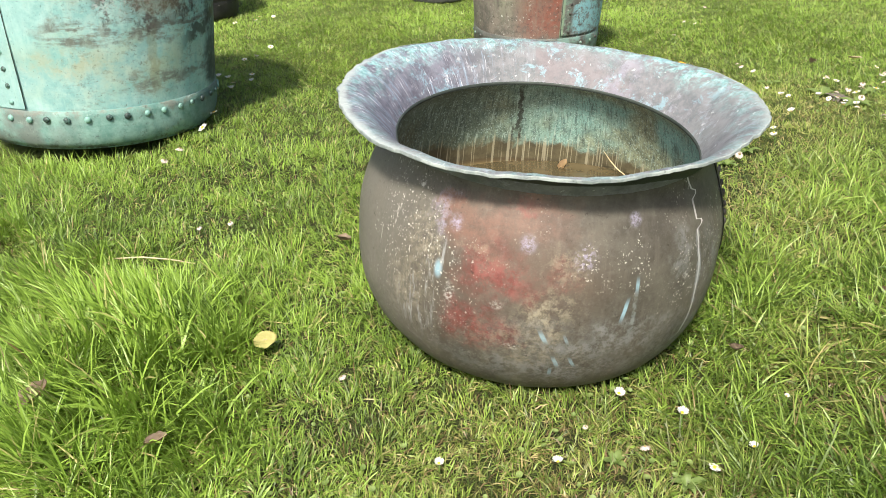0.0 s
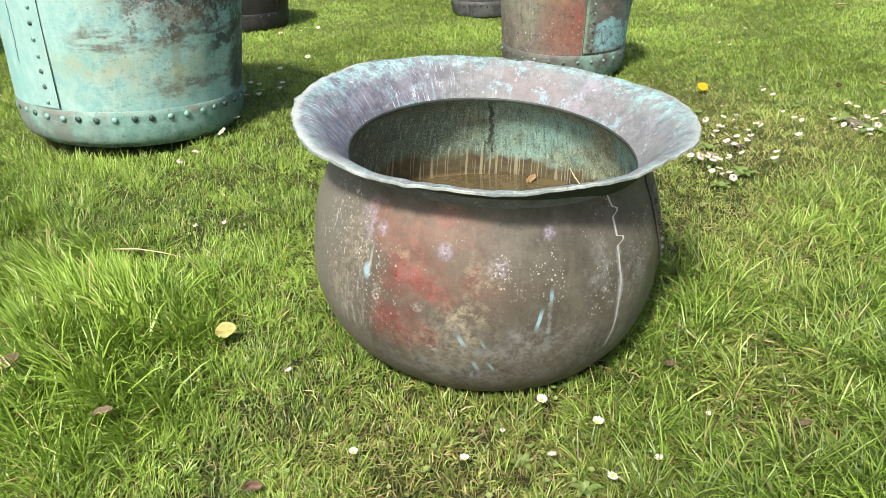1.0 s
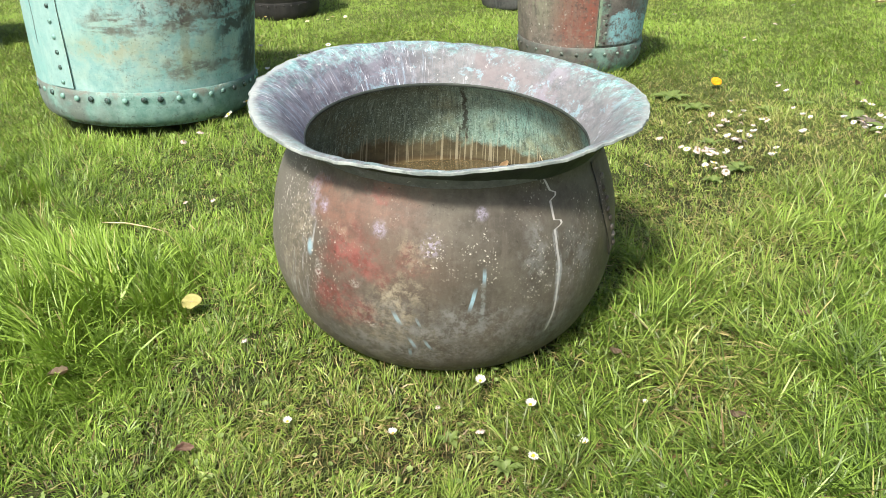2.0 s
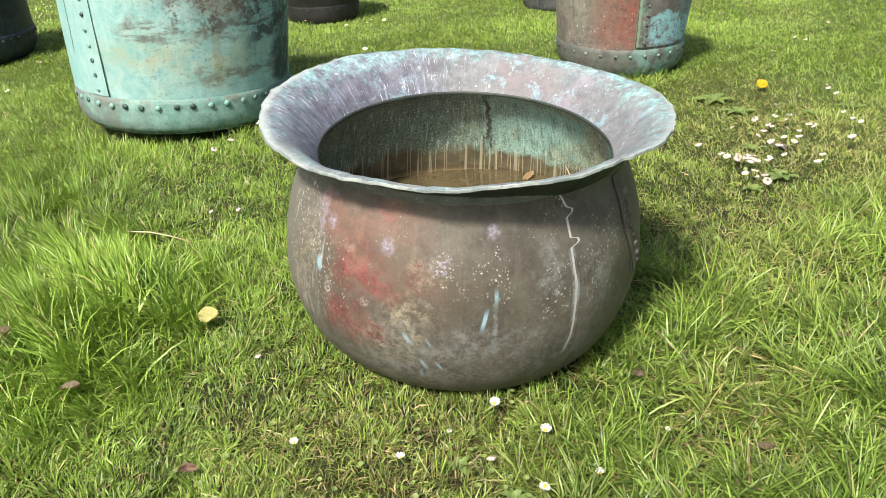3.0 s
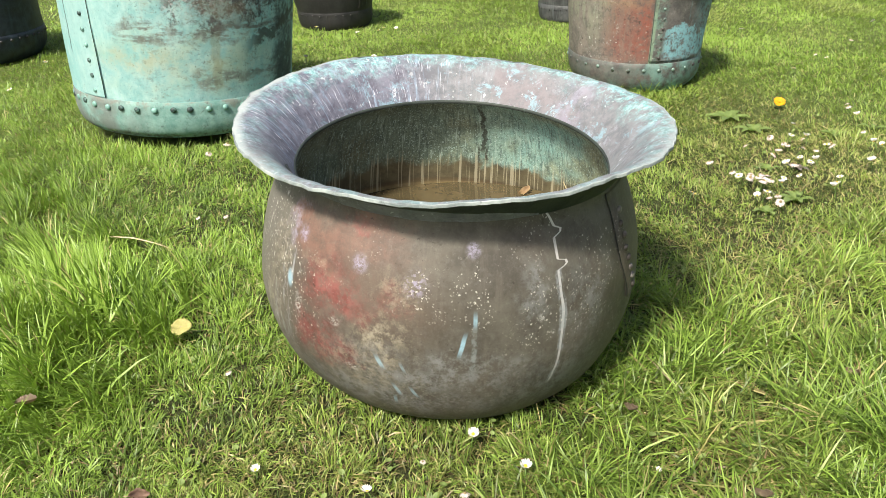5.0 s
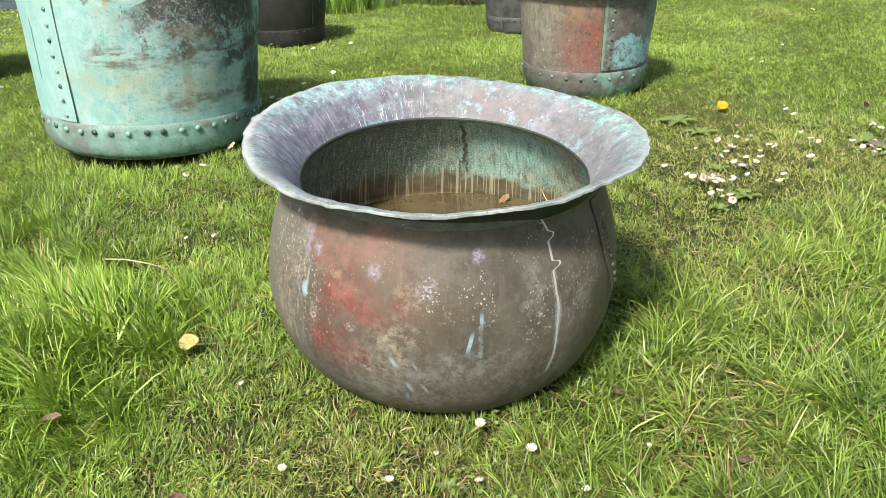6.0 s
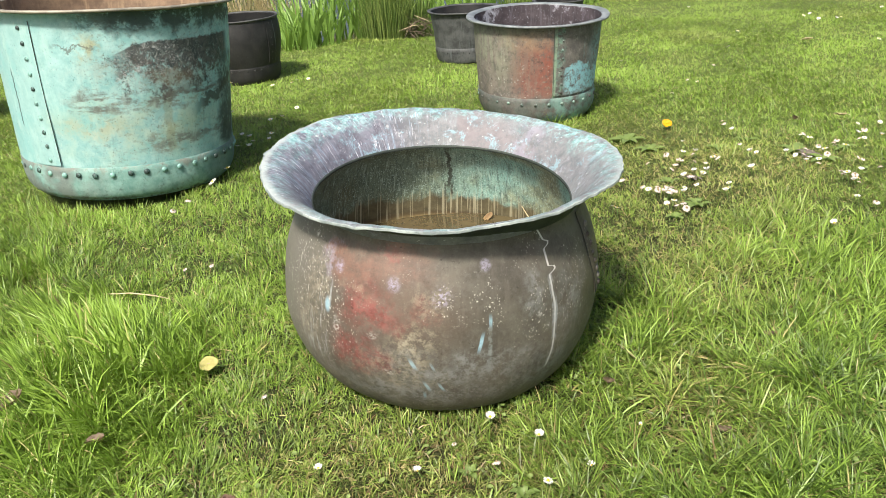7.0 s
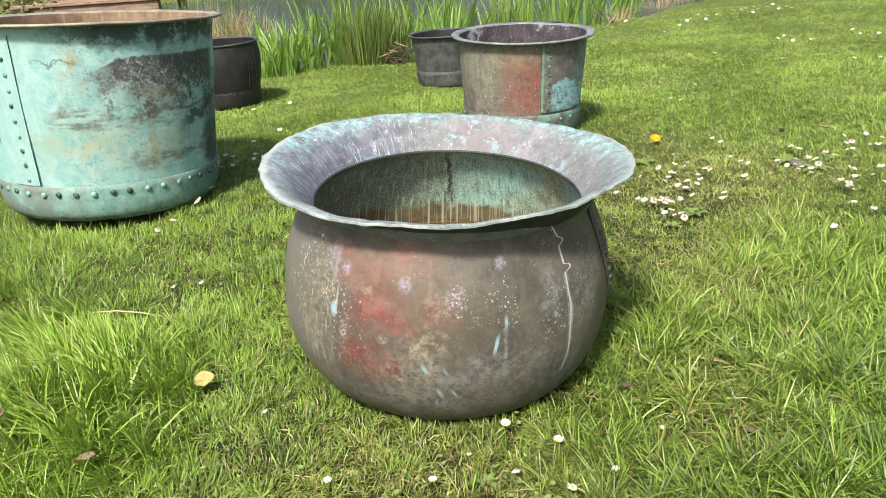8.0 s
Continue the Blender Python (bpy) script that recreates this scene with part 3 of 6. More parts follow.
def red_wall():
    g = Round("brown_and_red_copper", 0.6, 0.34)
    mid, fine = g.noise(g.p, 20.0, 7.0, 0.75), g.noise(g.p, 90.0, 5.0, 0.75)
    drips = g.noise(g.run, 45.0, 6.0, 0.7)
    rough_spots = g.step(g.noise(g.p, 46.0, 8.0, 0.82), 0.5, 0.64)
    c = g.mix(g.step(mid, 0.33, 0.66), rgb(92, 88, 84), rgb(128, 120, 112))
    # greenish towards the blind side, a worn red panel up to the seam, blue-green low beyond it
    c = g.mix(g.mul(g.blob(-40, 0.42, 34, 0.15, 0.7), g.mul(g.step(drips, 0.36, 0.62), 0.6)), c, rgb(136, 142, 120))
    panel = g.mul(g.step(g.wa, -30.0, -10.0), g.step(g.a, 15.0, 16.5, 1.0, 0.0))
    panel = g.mul(panel, g.mul(g.step(g.wz, 0.14, 0.2), g.step(g.wz, 0.44, 0.52, 1.0, 0.0)))
    c = g.mix(g.mul(panel, g.mul(g.step(mid, 0.25, 0.6), g.add(0.4, g.mul(g.step(drips, 0.35, 0.62), 0.4)))), c, rgb(124, 70, 58))
    c = g.mix(g.mul(g.mul(g.blob(9, 0.31, 6, 0.14, 0.7), g.step(mid, 0.36, 0.55)), 0.6), c, rgb(142, 74, 58))
    c = g.mix(g.mul(g.mul(g.blob(-4, 0.46, 26, 0.05, 0.7), g.step(mid, 0.36, 0.6)), 0.5), c, rgb(146, 130, 104))
    beyond = g.step(g.a, 16.0, 18.0)
    c = g.mix(g.mul(beyond, 0.7), c, g.mix(g.step(mid, 0.35, 0.65), rgb(66, 68, 68), rgb(96, 94, 94)))
    edge = g.mul(g.step(g.a, 15.5, 17.5), g.step(g.add(g.a, g.mul(g.sub(mid, 0.5), 16.0)), 22.0, 29.0, 1.0, 0.0))
    c = g.mix(g.mul(edge, g.step(g.noise(g.p, 30.0, 8.0, 0.8), 0.44, 0.6, 0.0, 0.75)), c, rgb(112, 150, 134))
    strip = g.mul(g.step(g.a, 15.6, 16.2), g.step(g.a, 18.0, 19.2, 1.0, 0.0))
    c = g.mix(g.mul(strip, g.step(mid, 0.36, 0.56, 0.3, 0.85)), c, rgb(134, 158, 134))
    splash = g.mul(g.step(g.add(g.wz, g.mul(g.m("SINE", g.mul(g.a, 0.11)), 0.02)), 0.315, 0.325, 1.0, 0.0), g.mul(g.step(g.a, 24.0, 30.0), g.step(g.wz, 0.16, 0.2)))
    blue = g.mul(g.top(splash, g.mul(g.blob(74, 0.34, 16, 0.2, 0.6), 0.5)), g.step(g.noise(g.p, 30.0, 7.0, 0.78), 0.4, 0.54))
    c = g.mix(g.mul(blue, 0.9), c, rgb(132, 184, 194))
    c = g.mix(g.mul(g.step(drips, 0.6, 0.72), g.mul(g.step(g.a, 28.0, 40.0), 0.5)), c, rgb(134, 176, 182))
    c = g.mix(g.mul(rough_spots, 0.6), c, rgb(64, 58, 56))
    c = g.mix(g.mul(g.step(g.noise(g.p, 36.0, 8.0, 0.82), 0.54, 0.66), 0.4), c, rgb(158, 160, 150))
    c = g.mix(g.mul(g.specks(70.0, 0.3, 0.3), g.mul(g.step(g.z, 0.5, 0.2), 0.9)), c, rgb(200, 200, 194))
    c = g.mix(g.mul(g.specks(45.0, 0.26, 0.14), 0.85), c, rgb(44, 38, 36))
    return g.finish(c, g.add(0.5, g.mul(mid, 0.2)), 0.05, g.add(mid, g.mul(fine, 0.6)), 0.5, 0.005)


def red_pan():
    g = Round("green_stained_base_pan", 1.0, 0.32)
    mid, fine = g.noise(g.p, 24.0, 6.0, 0.7), g.noise(g.p, 90.0, 4.0, 0.7)
    c = g.mix(g.step(mid, 0.35, 0.65), rgb(72, 68, 66), rgb(98, 92, 88))
    tl = g.add(g.step(g.a, -5.0, 30.0, 0.1, 0.6), g.mul(g.step(g.wz, 0.08, 0.03), 0.35))
    c = g.mix(g.mul(tl, g.step(g.noise(g.p, 14.0, 5.0, 0.7), 0.36, 0.58)), c, rgb(116, 162, 152))
    c = g.mix(g.mul(g.band(0.178, 0.006, 0.5, False), 0.7), c, rgb(132, 160, 138))
    return g.finish(c, g.add(0.5, g.mul(mid, 0.2)), 0.1, g.add(mid, g.mul(fine, 0.5)), 0.35, 0.004)


def rivet_metal(name, light, dark, bias=0.5):
    g = Nodes(name)
    rnd = g.node("ShaderNodeObjectInfo").outputs["Random"]
    n = g.noise(g.place(), 90.0, 4.0, 0.7)
    c = g.mix(g.step(g.add(g.mul(n, 0.6), g.mul(rnd, 0.4)), bias - 0.12, bias + 0.12), dark, light)
    return g.finish(c, 0.5, 0.1, n, 0.3, 0.002)


CAULDRON_OUT, CAULDRON_IN, CAULDRON_FLANGE = cauldron_outside(), cauldron_inside(), cauldron_flange()
LIP = plain_metal("pale_worn_lip", rgb(112, 122, 122), rgb(164, 172, 170), rgb(84, 90, 90), 0.7, 0.7, 0.0, rgb(140, 150, 150))
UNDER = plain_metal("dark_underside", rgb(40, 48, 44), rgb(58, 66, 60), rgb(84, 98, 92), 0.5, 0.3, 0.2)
GREEN_WALL, GREEN_PAN = green_wall(), green_pan()
GREEN_RIVET = rivet_metal("verdigris_rivet", rgb(118, 160, 150), rgb(46, 60, 58), 0.54)
TAN_INSIDE = plain_metal("tan_inside", rgb(106, 88, 72), rgb(138, 116, 94), rgb(96, 74, 58), 0.6, 0.5, 0.05, rgb(176, 152, 120))
RED_WALL, RED_PAN = red_wall(), red_pan()
RED_RIVET = rivet_metal("stained_rivet", rgb(118, 142, 132), rgb(66, 62, 60), 0.5)
RED_INSIDE = plain_metal("dark_plum_inside", rgb(46, 40, 44), rgb(70, 62, 66), rgb(176, 180, 190), 0.6, 0.75, 0.0, rgb(96, 92, 100), 0.75)
BLACK_WALL = plain_metal("blackened_copper", rgb(24, 25, 26), rgb(40, 40, 40), rgb(76, 76, 74), 0.5, 0.3, 0.1, rgb(46, 42, 40))
GREY_WALL = plain_metal("dark_grey_copper", rgb(48, 50, 51), rgb(78, 80, 79), rgb(116, 120, 118), 0.55, 0.4, 0.1, rgb(92, 98, 97))
BLUE_WALL = plain_metal("blue_black_copper", rgb(26, 32, 38), rgb(46, 56, 64), rgb(84, 104, 110), 0.4, 0.3, 0.2, rgb(50, 66, 74))
DARK_RIVET = rivet_metal("dark_rivet", rgb(58, 58, 57), rgb(28, 28, 28), 0.5)
SEAM_DARK = rivet_metal("dark_seam", rgb(70, 84, 78), rgb(36, 44, 42), 0.5)


# ---- materials: garden ----
def grass_material(name, low, high, dry, glow):
    g = Nodes(name)
    tone, dead, up = g.attr("tone"), g.attr("dead"), g.attr("up")
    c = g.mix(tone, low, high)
    # colour lightens towards the tip, which leaves painted shade at the roots
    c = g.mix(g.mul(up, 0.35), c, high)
    c = g.mix(dead, c, g.mix(g.step(tone, 0.25, 0.6), (0.17, 0.105, 0.055), dry))
    p = g.node("ShaderNodeBsdfPrincipled", {"Base Color": c, "Roughness": 0.42, "Specular IOR Level": 0.4})
    t = g.node("ShaderNodeBsdfTranslucent", {"Color": g.mix(dead, glow, dry)})
    s = g.node("ShaderNodeMixShader", {0: 0.24, 1: p.outputs[0], 2: t.outputs[0]})
    g.nt.links.new(s.outputs[0], g.output.inputs[0])
    return g.mat


def ground_material():
    g = Nodes("thatch_and_soil")
    p = g.place()
    a, b, c3 = g.noise(p, 1.6, 4.0, 0.6), g.noise(p, 30.0, 6.0, 0.75), g.noise(p, 220.0, 3.0, 0.7)
    c = g.mix(g.step(b, 0.35, 0.65), (0.02, 0.024, 0.009), (0.045, 0.056, 0.017))
    c = g.mix(g.mul(g.step(c3, 0.5, 0.66), 0.5), c, (0.13, 0.11, 0.05))
    c = g.mix(g.mul(g.step(b, 0.6, 0.72), 0.7), c, (0.05, 0.036, 0.02))
    c = g.mix(g.mul(g.step(a, 0.45, 0.62), 0.35), c, (0.06, 0.09, 0.02))
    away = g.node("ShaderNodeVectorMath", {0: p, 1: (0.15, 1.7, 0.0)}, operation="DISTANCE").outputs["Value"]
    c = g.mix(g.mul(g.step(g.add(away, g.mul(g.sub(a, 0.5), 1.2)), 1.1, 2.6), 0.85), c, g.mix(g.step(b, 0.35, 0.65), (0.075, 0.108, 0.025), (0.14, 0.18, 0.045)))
    return g.finish(c, 0.9, 0.0, g.add(b, g.mul(c3, 0.5)), 0.8, 0.02, 0.2)


def water_material():
    g = Nodes("pond_water")
    p = g.place()
    n = g.noise(g.node("ShaderNodeVectorMath", {0: p, 1: (0.6, 2.2, 1.0)}, operation="MULTIPLY").outputs[0], 2.4, 4.0, 0.6)
    return g.finish((0.025, 0.028, 0.018), 0.06, 0.0, n, 0.25, 0.05, 0.5)


def cauldron_water():
    g = Nodes("brown_rainwater")
    n = g.noise(g.place(), 9.0, 4.0, 0.6)
    c = g.mix(g.step(n, 0.35, 0.65), (0.06, 0.048, 0.024), (0.1, 0.078, 0.04))
    return g.finish(c, 0.04, 0.0, g.noise(g.place(), 14.0, 2.0), 0.04, 0.004, 0.6)


def soft_leaf(name, a, b, glow, scale=30.0, share=0.35, rough=0.5):
    """A leaf or petal: two colours and some light through it."""
    g = Nodes(name)
    n = g.noise(g.place(), scale, 4.0, 0.6)
    rnd = g.node("ShaderNodeNewGeometry").outputs["Random Per Island"]
    c = g.mix(g.step(g.add(g.mul(n, 0.5), g.mul(rnd, 0.5)), 0.25, 0.75), a, b)
    p = g.node("ShaderNodeBsdfPrincipled", {"Base Color": c, "Roughness": rough, "Specular IOR Level": 0.4})
    t = g.node("ShaderNodeBsdfTranslucent", {"Color": glow})
    s = g.node("ShaderNodeMixShader", {0: share, 1: p.outputs[0], 2: t.outputs[0]})
    g.nt.links.new(s.outputs[0], g.output.inputs[0])
    return g.mat


def dull(name, a, b, scale=25.0, rough=0.8):
    g = Nodes(name)
    p = g.place()
    n, n2 = g.noise(p, scale, 5.0, 0.65), g.noise(p, scale * 6, 3.0, 0.6)
    c = g.mix(g.step(g.add(g.mul(n, 0.7), g.mul(n2, 0.3)), 0.35, 0.65), a, b)
    return g.finish(c, rough, 0.0, g.add(n, n2), 0.4, 0.003, 0.3)


def wood_material():
    g = Nodes("weathered_planks")
    x, y, z = g.split(g.place())
    n = g.noise(g.vec(g.mul(x, 0.1), y, z), 60.0, 5.0, 0.7)
    c = g.mix(g.step(n, 0.35, 0.65), (0.17, 0.11, 0.075), (0.3, 0.22, 0.16))
    return g.finish(c, 0.85, 0.0, n, 0.5, 0.004, 0.3)


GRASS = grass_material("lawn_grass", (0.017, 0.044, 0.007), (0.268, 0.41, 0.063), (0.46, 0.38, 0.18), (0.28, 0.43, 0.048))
CAULDRON_WATER = cauldron_water()
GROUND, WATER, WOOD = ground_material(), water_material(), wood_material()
IRIS = soft_leaf("iris_leaf", (0.06, 0.15, 0.03), (0.2, 0.33, 0.07), (0.28, 0.42, 0.07), 8.0)
RUSH = soft_leaf("rush_stem", (0.07, 0.12, 0.025), (0.2, 0.26, 0.07), (0.12, 0.2, 0.03), 8.0, 0.2)
SEDGE = soft_leaf("dry_sedge", (0.34, 0.27, 0.14), (0.56, 0.48, 0.29), (0.42, 0.34, 0.17), 8.0, 0.3)
WEED = soft_leaf("weed_leaf", (0.15, 0.22, 0.06), (0.28, 0.36, 0.12), (0.2, 0.34, 0.05), 40.0)
PETAL = soft_leaf("daisy_petal", (0.78, 0.77, 0.74), (0.86, 0.85, 0.83), (0.8, 0.78, 0.7), 200.0, 0.3)
FADED = soft_leaf("faded_petal", (0.52, 0.42, 0.4), (0.72, 0.64, 0.6), (0.6, 0.5, 0.4), 200.0, 0.3)
STEM = soft_leaf("flower_stem", (0.1, 0.18, 0.04), (0.16, 0.26, 0.07), (0.2, 0.3, 0.05), 80.0, 0.2)
DISC = dull("daisy_disc", (0.62, 0.4, 0.02), (0.8, 0.56, 0.05), 400.0)
SPENT = dull("spent_disc", (0.18, 0.14, 0.08), (0.36, 0.28, 0.12), 400.0)
DANDELION = soft_leaf("dandelion_petal", (0.6, 0.28, 0.006), (0.78, 0.44, 0.012), (0.7, 0.36, 0.01), 300.0, 0.25)
DEAD_LEAF = soft_leaf("dead_leaf", (0.23, 0.165, 0.115), (0.46, 0.36, 0.27), (0.2, 0.12, 0.06), 60.0, 0.1, 0.7)
RED_LEAF = soft_leaf("red_leaf", (0.2, 0.12, 0.085), (0.42, 0.29, 0.22), (0.2, 0.08, 0.05), 60.0, 0.1, 0.7)
ROTTED = soft_leaf("rotted_leaf", (0.09, 0.078, 0.065), (0.25, 0.21, 0.17), (0.15, 0.12, 0.08), 90.0, 0.05, 0.8)
YELLOW_LEAF = soft_leaf("yellow_leaf", (0.24, 0.22, 0.07), (0.4, 0.375, 0.135), (0.36, 0.33, 0.1), 90.0, 0.12, 0.7)
STICK = dull("dry_stalk", (0.42, 0.35, 0.2), (0.58, 0.5, 0.32), 60.0)
HEDGE = soft_leaf("far_leaves", (0.03, 0.06, 0.015), (0.09, 0.14, 0.035), (0.1, 0.16, 0.03), 3.0, 0.2)
SHRUB = soft_leaf("shrub_leaves", (0.09, 0.12, 0.035), (0.24, 0.25, 0.1), (0.2, 0.2, 0.06), 8.0, 0.2)
BARK = dull("bark", (0.06, 0.045, 0.03), (0.13, 0.1, 0.07), 12.0)


# ---- the ground: one sheet, dipping under the pond ----
def smooth(x, a, b):
    t = np.clip((x - a) / (b - a), 0, 1)
    return t * t * (3 - 2 * t)


def bank(x):
    """y of the water's edge."""
    x = np.asarray(x, float)
    right = 6.95 + 0.35 * np.clip(x + 0.9, 0, None) + 0.42 * np.clip(x + 0.9, 0, None) ** 1.45
    return right + 0.1 * np.sin(2.1 * x) + 0.06 * np.sin(5.3 * x + 1.0)


def ground_z(x, y):
    x, y = np.asarray(x, float), np.asarray(y, float)
    z = 0.010 * np.sin(1.9 * x + 0.7) * np.cos(1.4 * y) + 0.006 * np.sin(5.1 * x + 2.0 * y) + 0.004 * np.sin(11.0 * y - 4.0 * x)
    near = np.exp(-((x - 0.2) ** 2 + (y - 1.7) ** 2) / 0.5)
    z = z * (1 - 0.8 * near)
    b = bank(x)
    pond = smooth(y - b, -0.15, 0.7) * (1 - smooth(y - b, 11.0, 13.0))
    return z - 0.2 * pond


def ground_sheet():
    core_x, core_y = np.arange(-6, 6.01, 0.12), np.arange(-2, 24.01, 0.12)
    out = 0.12 * 1.35 ** np.arange(1, 27)
    xs = np.concatenate((core_x[0] - np.cumsum(out)[::-1], core_x, core_x[-1] + np.cumsum(out)))
    ys = np.concatenate((core_y[0] - np.cumsum(out)[::-1], core_y, core_y[-1] + np.cumsum(out)))
    gx, gy = np.meshgrid(xs, ys)
    v = np.stack((gx, gy, ground_z(gx, gy)), -1).reshape(-1, 3)
    nx, ny = len(xs), len(ys)
    i = (np.arange(ny - 1)[:, None] * nx + np.arange(nx - 1)[None, :]).ravel()
    me = bpy.data.meshes.new("ground")
    me.from_pydata(v.tolist(), [], np.stack((i, i + 1, i + nx + 1, i + nx), -1).tolist())
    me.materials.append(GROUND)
    me.polygons.foreach_set("use_smooth", [True] * len(me.polygons))
    tagged(new("ground", me), "mossy lawn soil with thatch between the grass", "ground", kind="structure")


ground_sheet()
bm = bmesh.new()
vs = [bm.verts.new(p) for p in ((-60, 5.5, -0.08), (40, 5.5, -0.08), (40, 40, -0.08), (-60, 40, -0.08))]
bm.faces.new(vs)
tagged(new("water", mesh_of("water", bm, WATER)), "still grey-brown pond water with faint ripples", "pond", kind="structure")


# ---- the cauldron ----
def cauldron():
    root = thing("cauldron", upright(0.172, 1.657, 0.0, -0.068, 0.02),
                 "weathered brown copper cauldron with wide flared rim, standing on the lawn", "cauldron")
    rb, R, zb, p1 = 0.262, 0.413, 0.234, 1.038

    def side(off):
        rows = []
        for k in range(15):
            a = k / 14 * math.pi / 2
            rows.append((rb + (R - rb) * math.sin(a) ** p1 - off, max(zb * (1 - math.cos(a) ** p1), off)))
        zs = [0.234, 0.282, 0.328, 0.369, 0.404, 0.432, 0.455, 0.472, 0.483, 0.493]
        rs = [0.413, 0.411, 0.406, 0.397, 0.386, 0.375, 0.365, 0.358, 0.354, 0.3545]
        for k in range(1, 19):
            z = zb + (zs[-1] - zb) * k / 18
            rows.append((float(np.interp(z, zs, rs)) - off, z))
        return rows

    def dent(a, k, r, z, p):
        v = Vector(p)
        d = 0.006 * (noise.noise(v * 3.1) + 0.5 * noise.noise(v * 8.0)) * min(1, max(0, (0.46 - z) / 0.05))
        s = 1 + d / max(r, 0.05)
        return (p[0] * s, p[1] * s, p[2])

    # flange: from the neck to a rim that leans a little otherwise and is beaten uneven
    inv = root.matrix_world.inverted()
    ax, ay, zr, rr = -0.052, 0.032, 0.57, 0.448
    mid = Vector((0.177 - ax * zr, 1.658 - ay * zr, zr))

    def mouth_point(a, extra=0.0, lift=0.0):
        x, y, r = math.sin(a), -math.cos(a), 0.329 + extra
        return inv @ Vector((0.204 + r * x, 1.637 + r * y, 0.471 - 0.068 * r * x + 0.067 * r * y + lift))

    def rim_point(a, extra=0.0, lift=0.0):
        x, y = math.sin(a), -math.cos(a)
        w = noise.noise(Vector((x * 2.2, y * 2.2, 3.0))) * 0.007 + noise.noise(Vector((x * 9, y * 9, 1.0))) * 0.0035 + noise.noise(Vector((x * 24, y * 24, 1.0))) * 0.003 + noise.noise(Vector((x * 55, y * 55, 2.0))) * 0.0016 - max(0.0, noise.noise(Vector((x * 16, y * 16, 6.0))) - 0.25) * 0.014
        r, ry = rr + w + extra, 0.42 + w + extra
        dz = -0.016 * x * y - (0.014 if y < 0 else 0.003) * y * y + noise.noise(Vector((x * 3, y * 3, 8.0))) * 0.006 + noise.noise(Vector((x * 11, y * 11, 5.0))) * 0.0025
        q = Vector((mid.x + r * x, mid.y + ry * y, mid.z + ax * r * x + ay * ry * y + dz + lift))
        return inv @ q

    bm = bmesh.new()
    outer = [(0.0005, 0.0), (0.12, 0.0)] + side(0.0)
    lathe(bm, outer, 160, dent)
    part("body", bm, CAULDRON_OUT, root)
    bm = bmesh.new()
    inner = [(0.0, 0.0), (0.0, 0.0)] + [(r, z) for r, z in reversed(side(0.006)) if z < 0.44] + [(0.12, 0.006), (0.0005, 0.006)]

    def lined(a, k, r, z, p):
        return tuple(mouth_point(a, (-0.001, 0.009)[k], (-0.0005, -0.007)[k])) if k < 2 else dent(a, k, r, z, p)

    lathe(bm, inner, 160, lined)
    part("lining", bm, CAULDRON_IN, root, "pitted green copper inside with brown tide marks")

    def sheet(r0, z0, lift, extra, swell, n=11):
        def wob(a, k, r, z, p):
            t = k / (n - 1)
            e = rim_point(a, extra, lift)
            s = Vector((r0 * math.sin(a), -r0 * math.cos(a), z0)) if z0 else mouth_point(a)
            q = s.lerp(e, t)
            q.z += swell * math.sin(math.pi * t) ** 0.8
            h = noise.noise(q * 14.0) * 0.0022
            return (q.x, q.y, q.z + h)
        return wob, [(1.0, k) for k in range(n)]

    bm = bmesh.new()
    w, rows = sheet(0.0, 0.0, 0.0, 0.0, 0.026)
    lathe(bm, rows, 200, w)
    part("flange", bm, CAULDRON_FLANGE, root, "lilac-grey flared rim with pale blue streaks")
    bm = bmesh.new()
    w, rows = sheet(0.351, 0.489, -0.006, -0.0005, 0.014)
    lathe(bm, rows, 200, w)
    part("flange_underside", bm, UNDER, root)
    bm = bmesh.new()
    ring = [(-0.0012, 0.0005), (0.0006, 0.0008), (0.0014, -0.0004), (0.0014, -0.0052), (0.0004, -0.0064), (-0.0025, -0.006)]
    lathe(bm, [(1.0, k) for k in range(len(ring))], 260, lambda a, k, r, z, p: tuple(rim_point(a, *ring[k])))
    part("lip", bm, LIP, root, "pale grey ragged edge", False)
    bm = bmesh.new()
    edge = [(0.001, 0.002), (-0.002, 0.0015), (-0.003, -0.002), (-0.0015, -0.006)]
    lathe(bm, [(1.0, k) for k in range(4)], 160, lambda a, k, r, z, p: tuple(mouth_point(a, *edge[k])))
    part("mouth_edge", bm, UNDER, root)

    # riveted upright seam
    prof = side(0.0)
    zs, rs = [z for r, z in prof], [r for r, z in prof]
    lap_at = lambda z: 69.6 + 30.0 * (0.455 - z) + 1.3 * math.sin(30.0 * z)
    rows = [(float(np.interp(z, zs, rs)), z) for z in np.linspace(0.255, 0.486, 24)]
    bm = bmesh.new()
    prev = None
    for r, z in rows:
        row = []
        for i in range(7):
            ang = radians(lap_at(z) + (90.0 - lap_at(z)) * i / 6)
            q = r + (-0.003 if i == 0 else 0.0036 - 0.0005 * i)
            if i == 1:
                ang = radians(lap_at(z) + 0.12)
            row.append(bm.verts.new((q * math.sin(ang), -q * math.cos(ang), z)))
        if prev:
            for i in range(6):
                bm.faces.new((prev[i], prev[i + 1], row[i + 1], row[i]))
        prev = row
    seam = part("seam", bm, CAULDRON_OUT, root)
    path = [((r + 0.0022) * math.sin(radians(lap_at(z) - 0.1)), -(r + 0.0022) * math.cos(radians(lap_at(z) - 0.1)), z) for r, z in rows]
    part("seam_edge", tube(path, [0.001] * len(path), 5), SEAM_DARK, root)
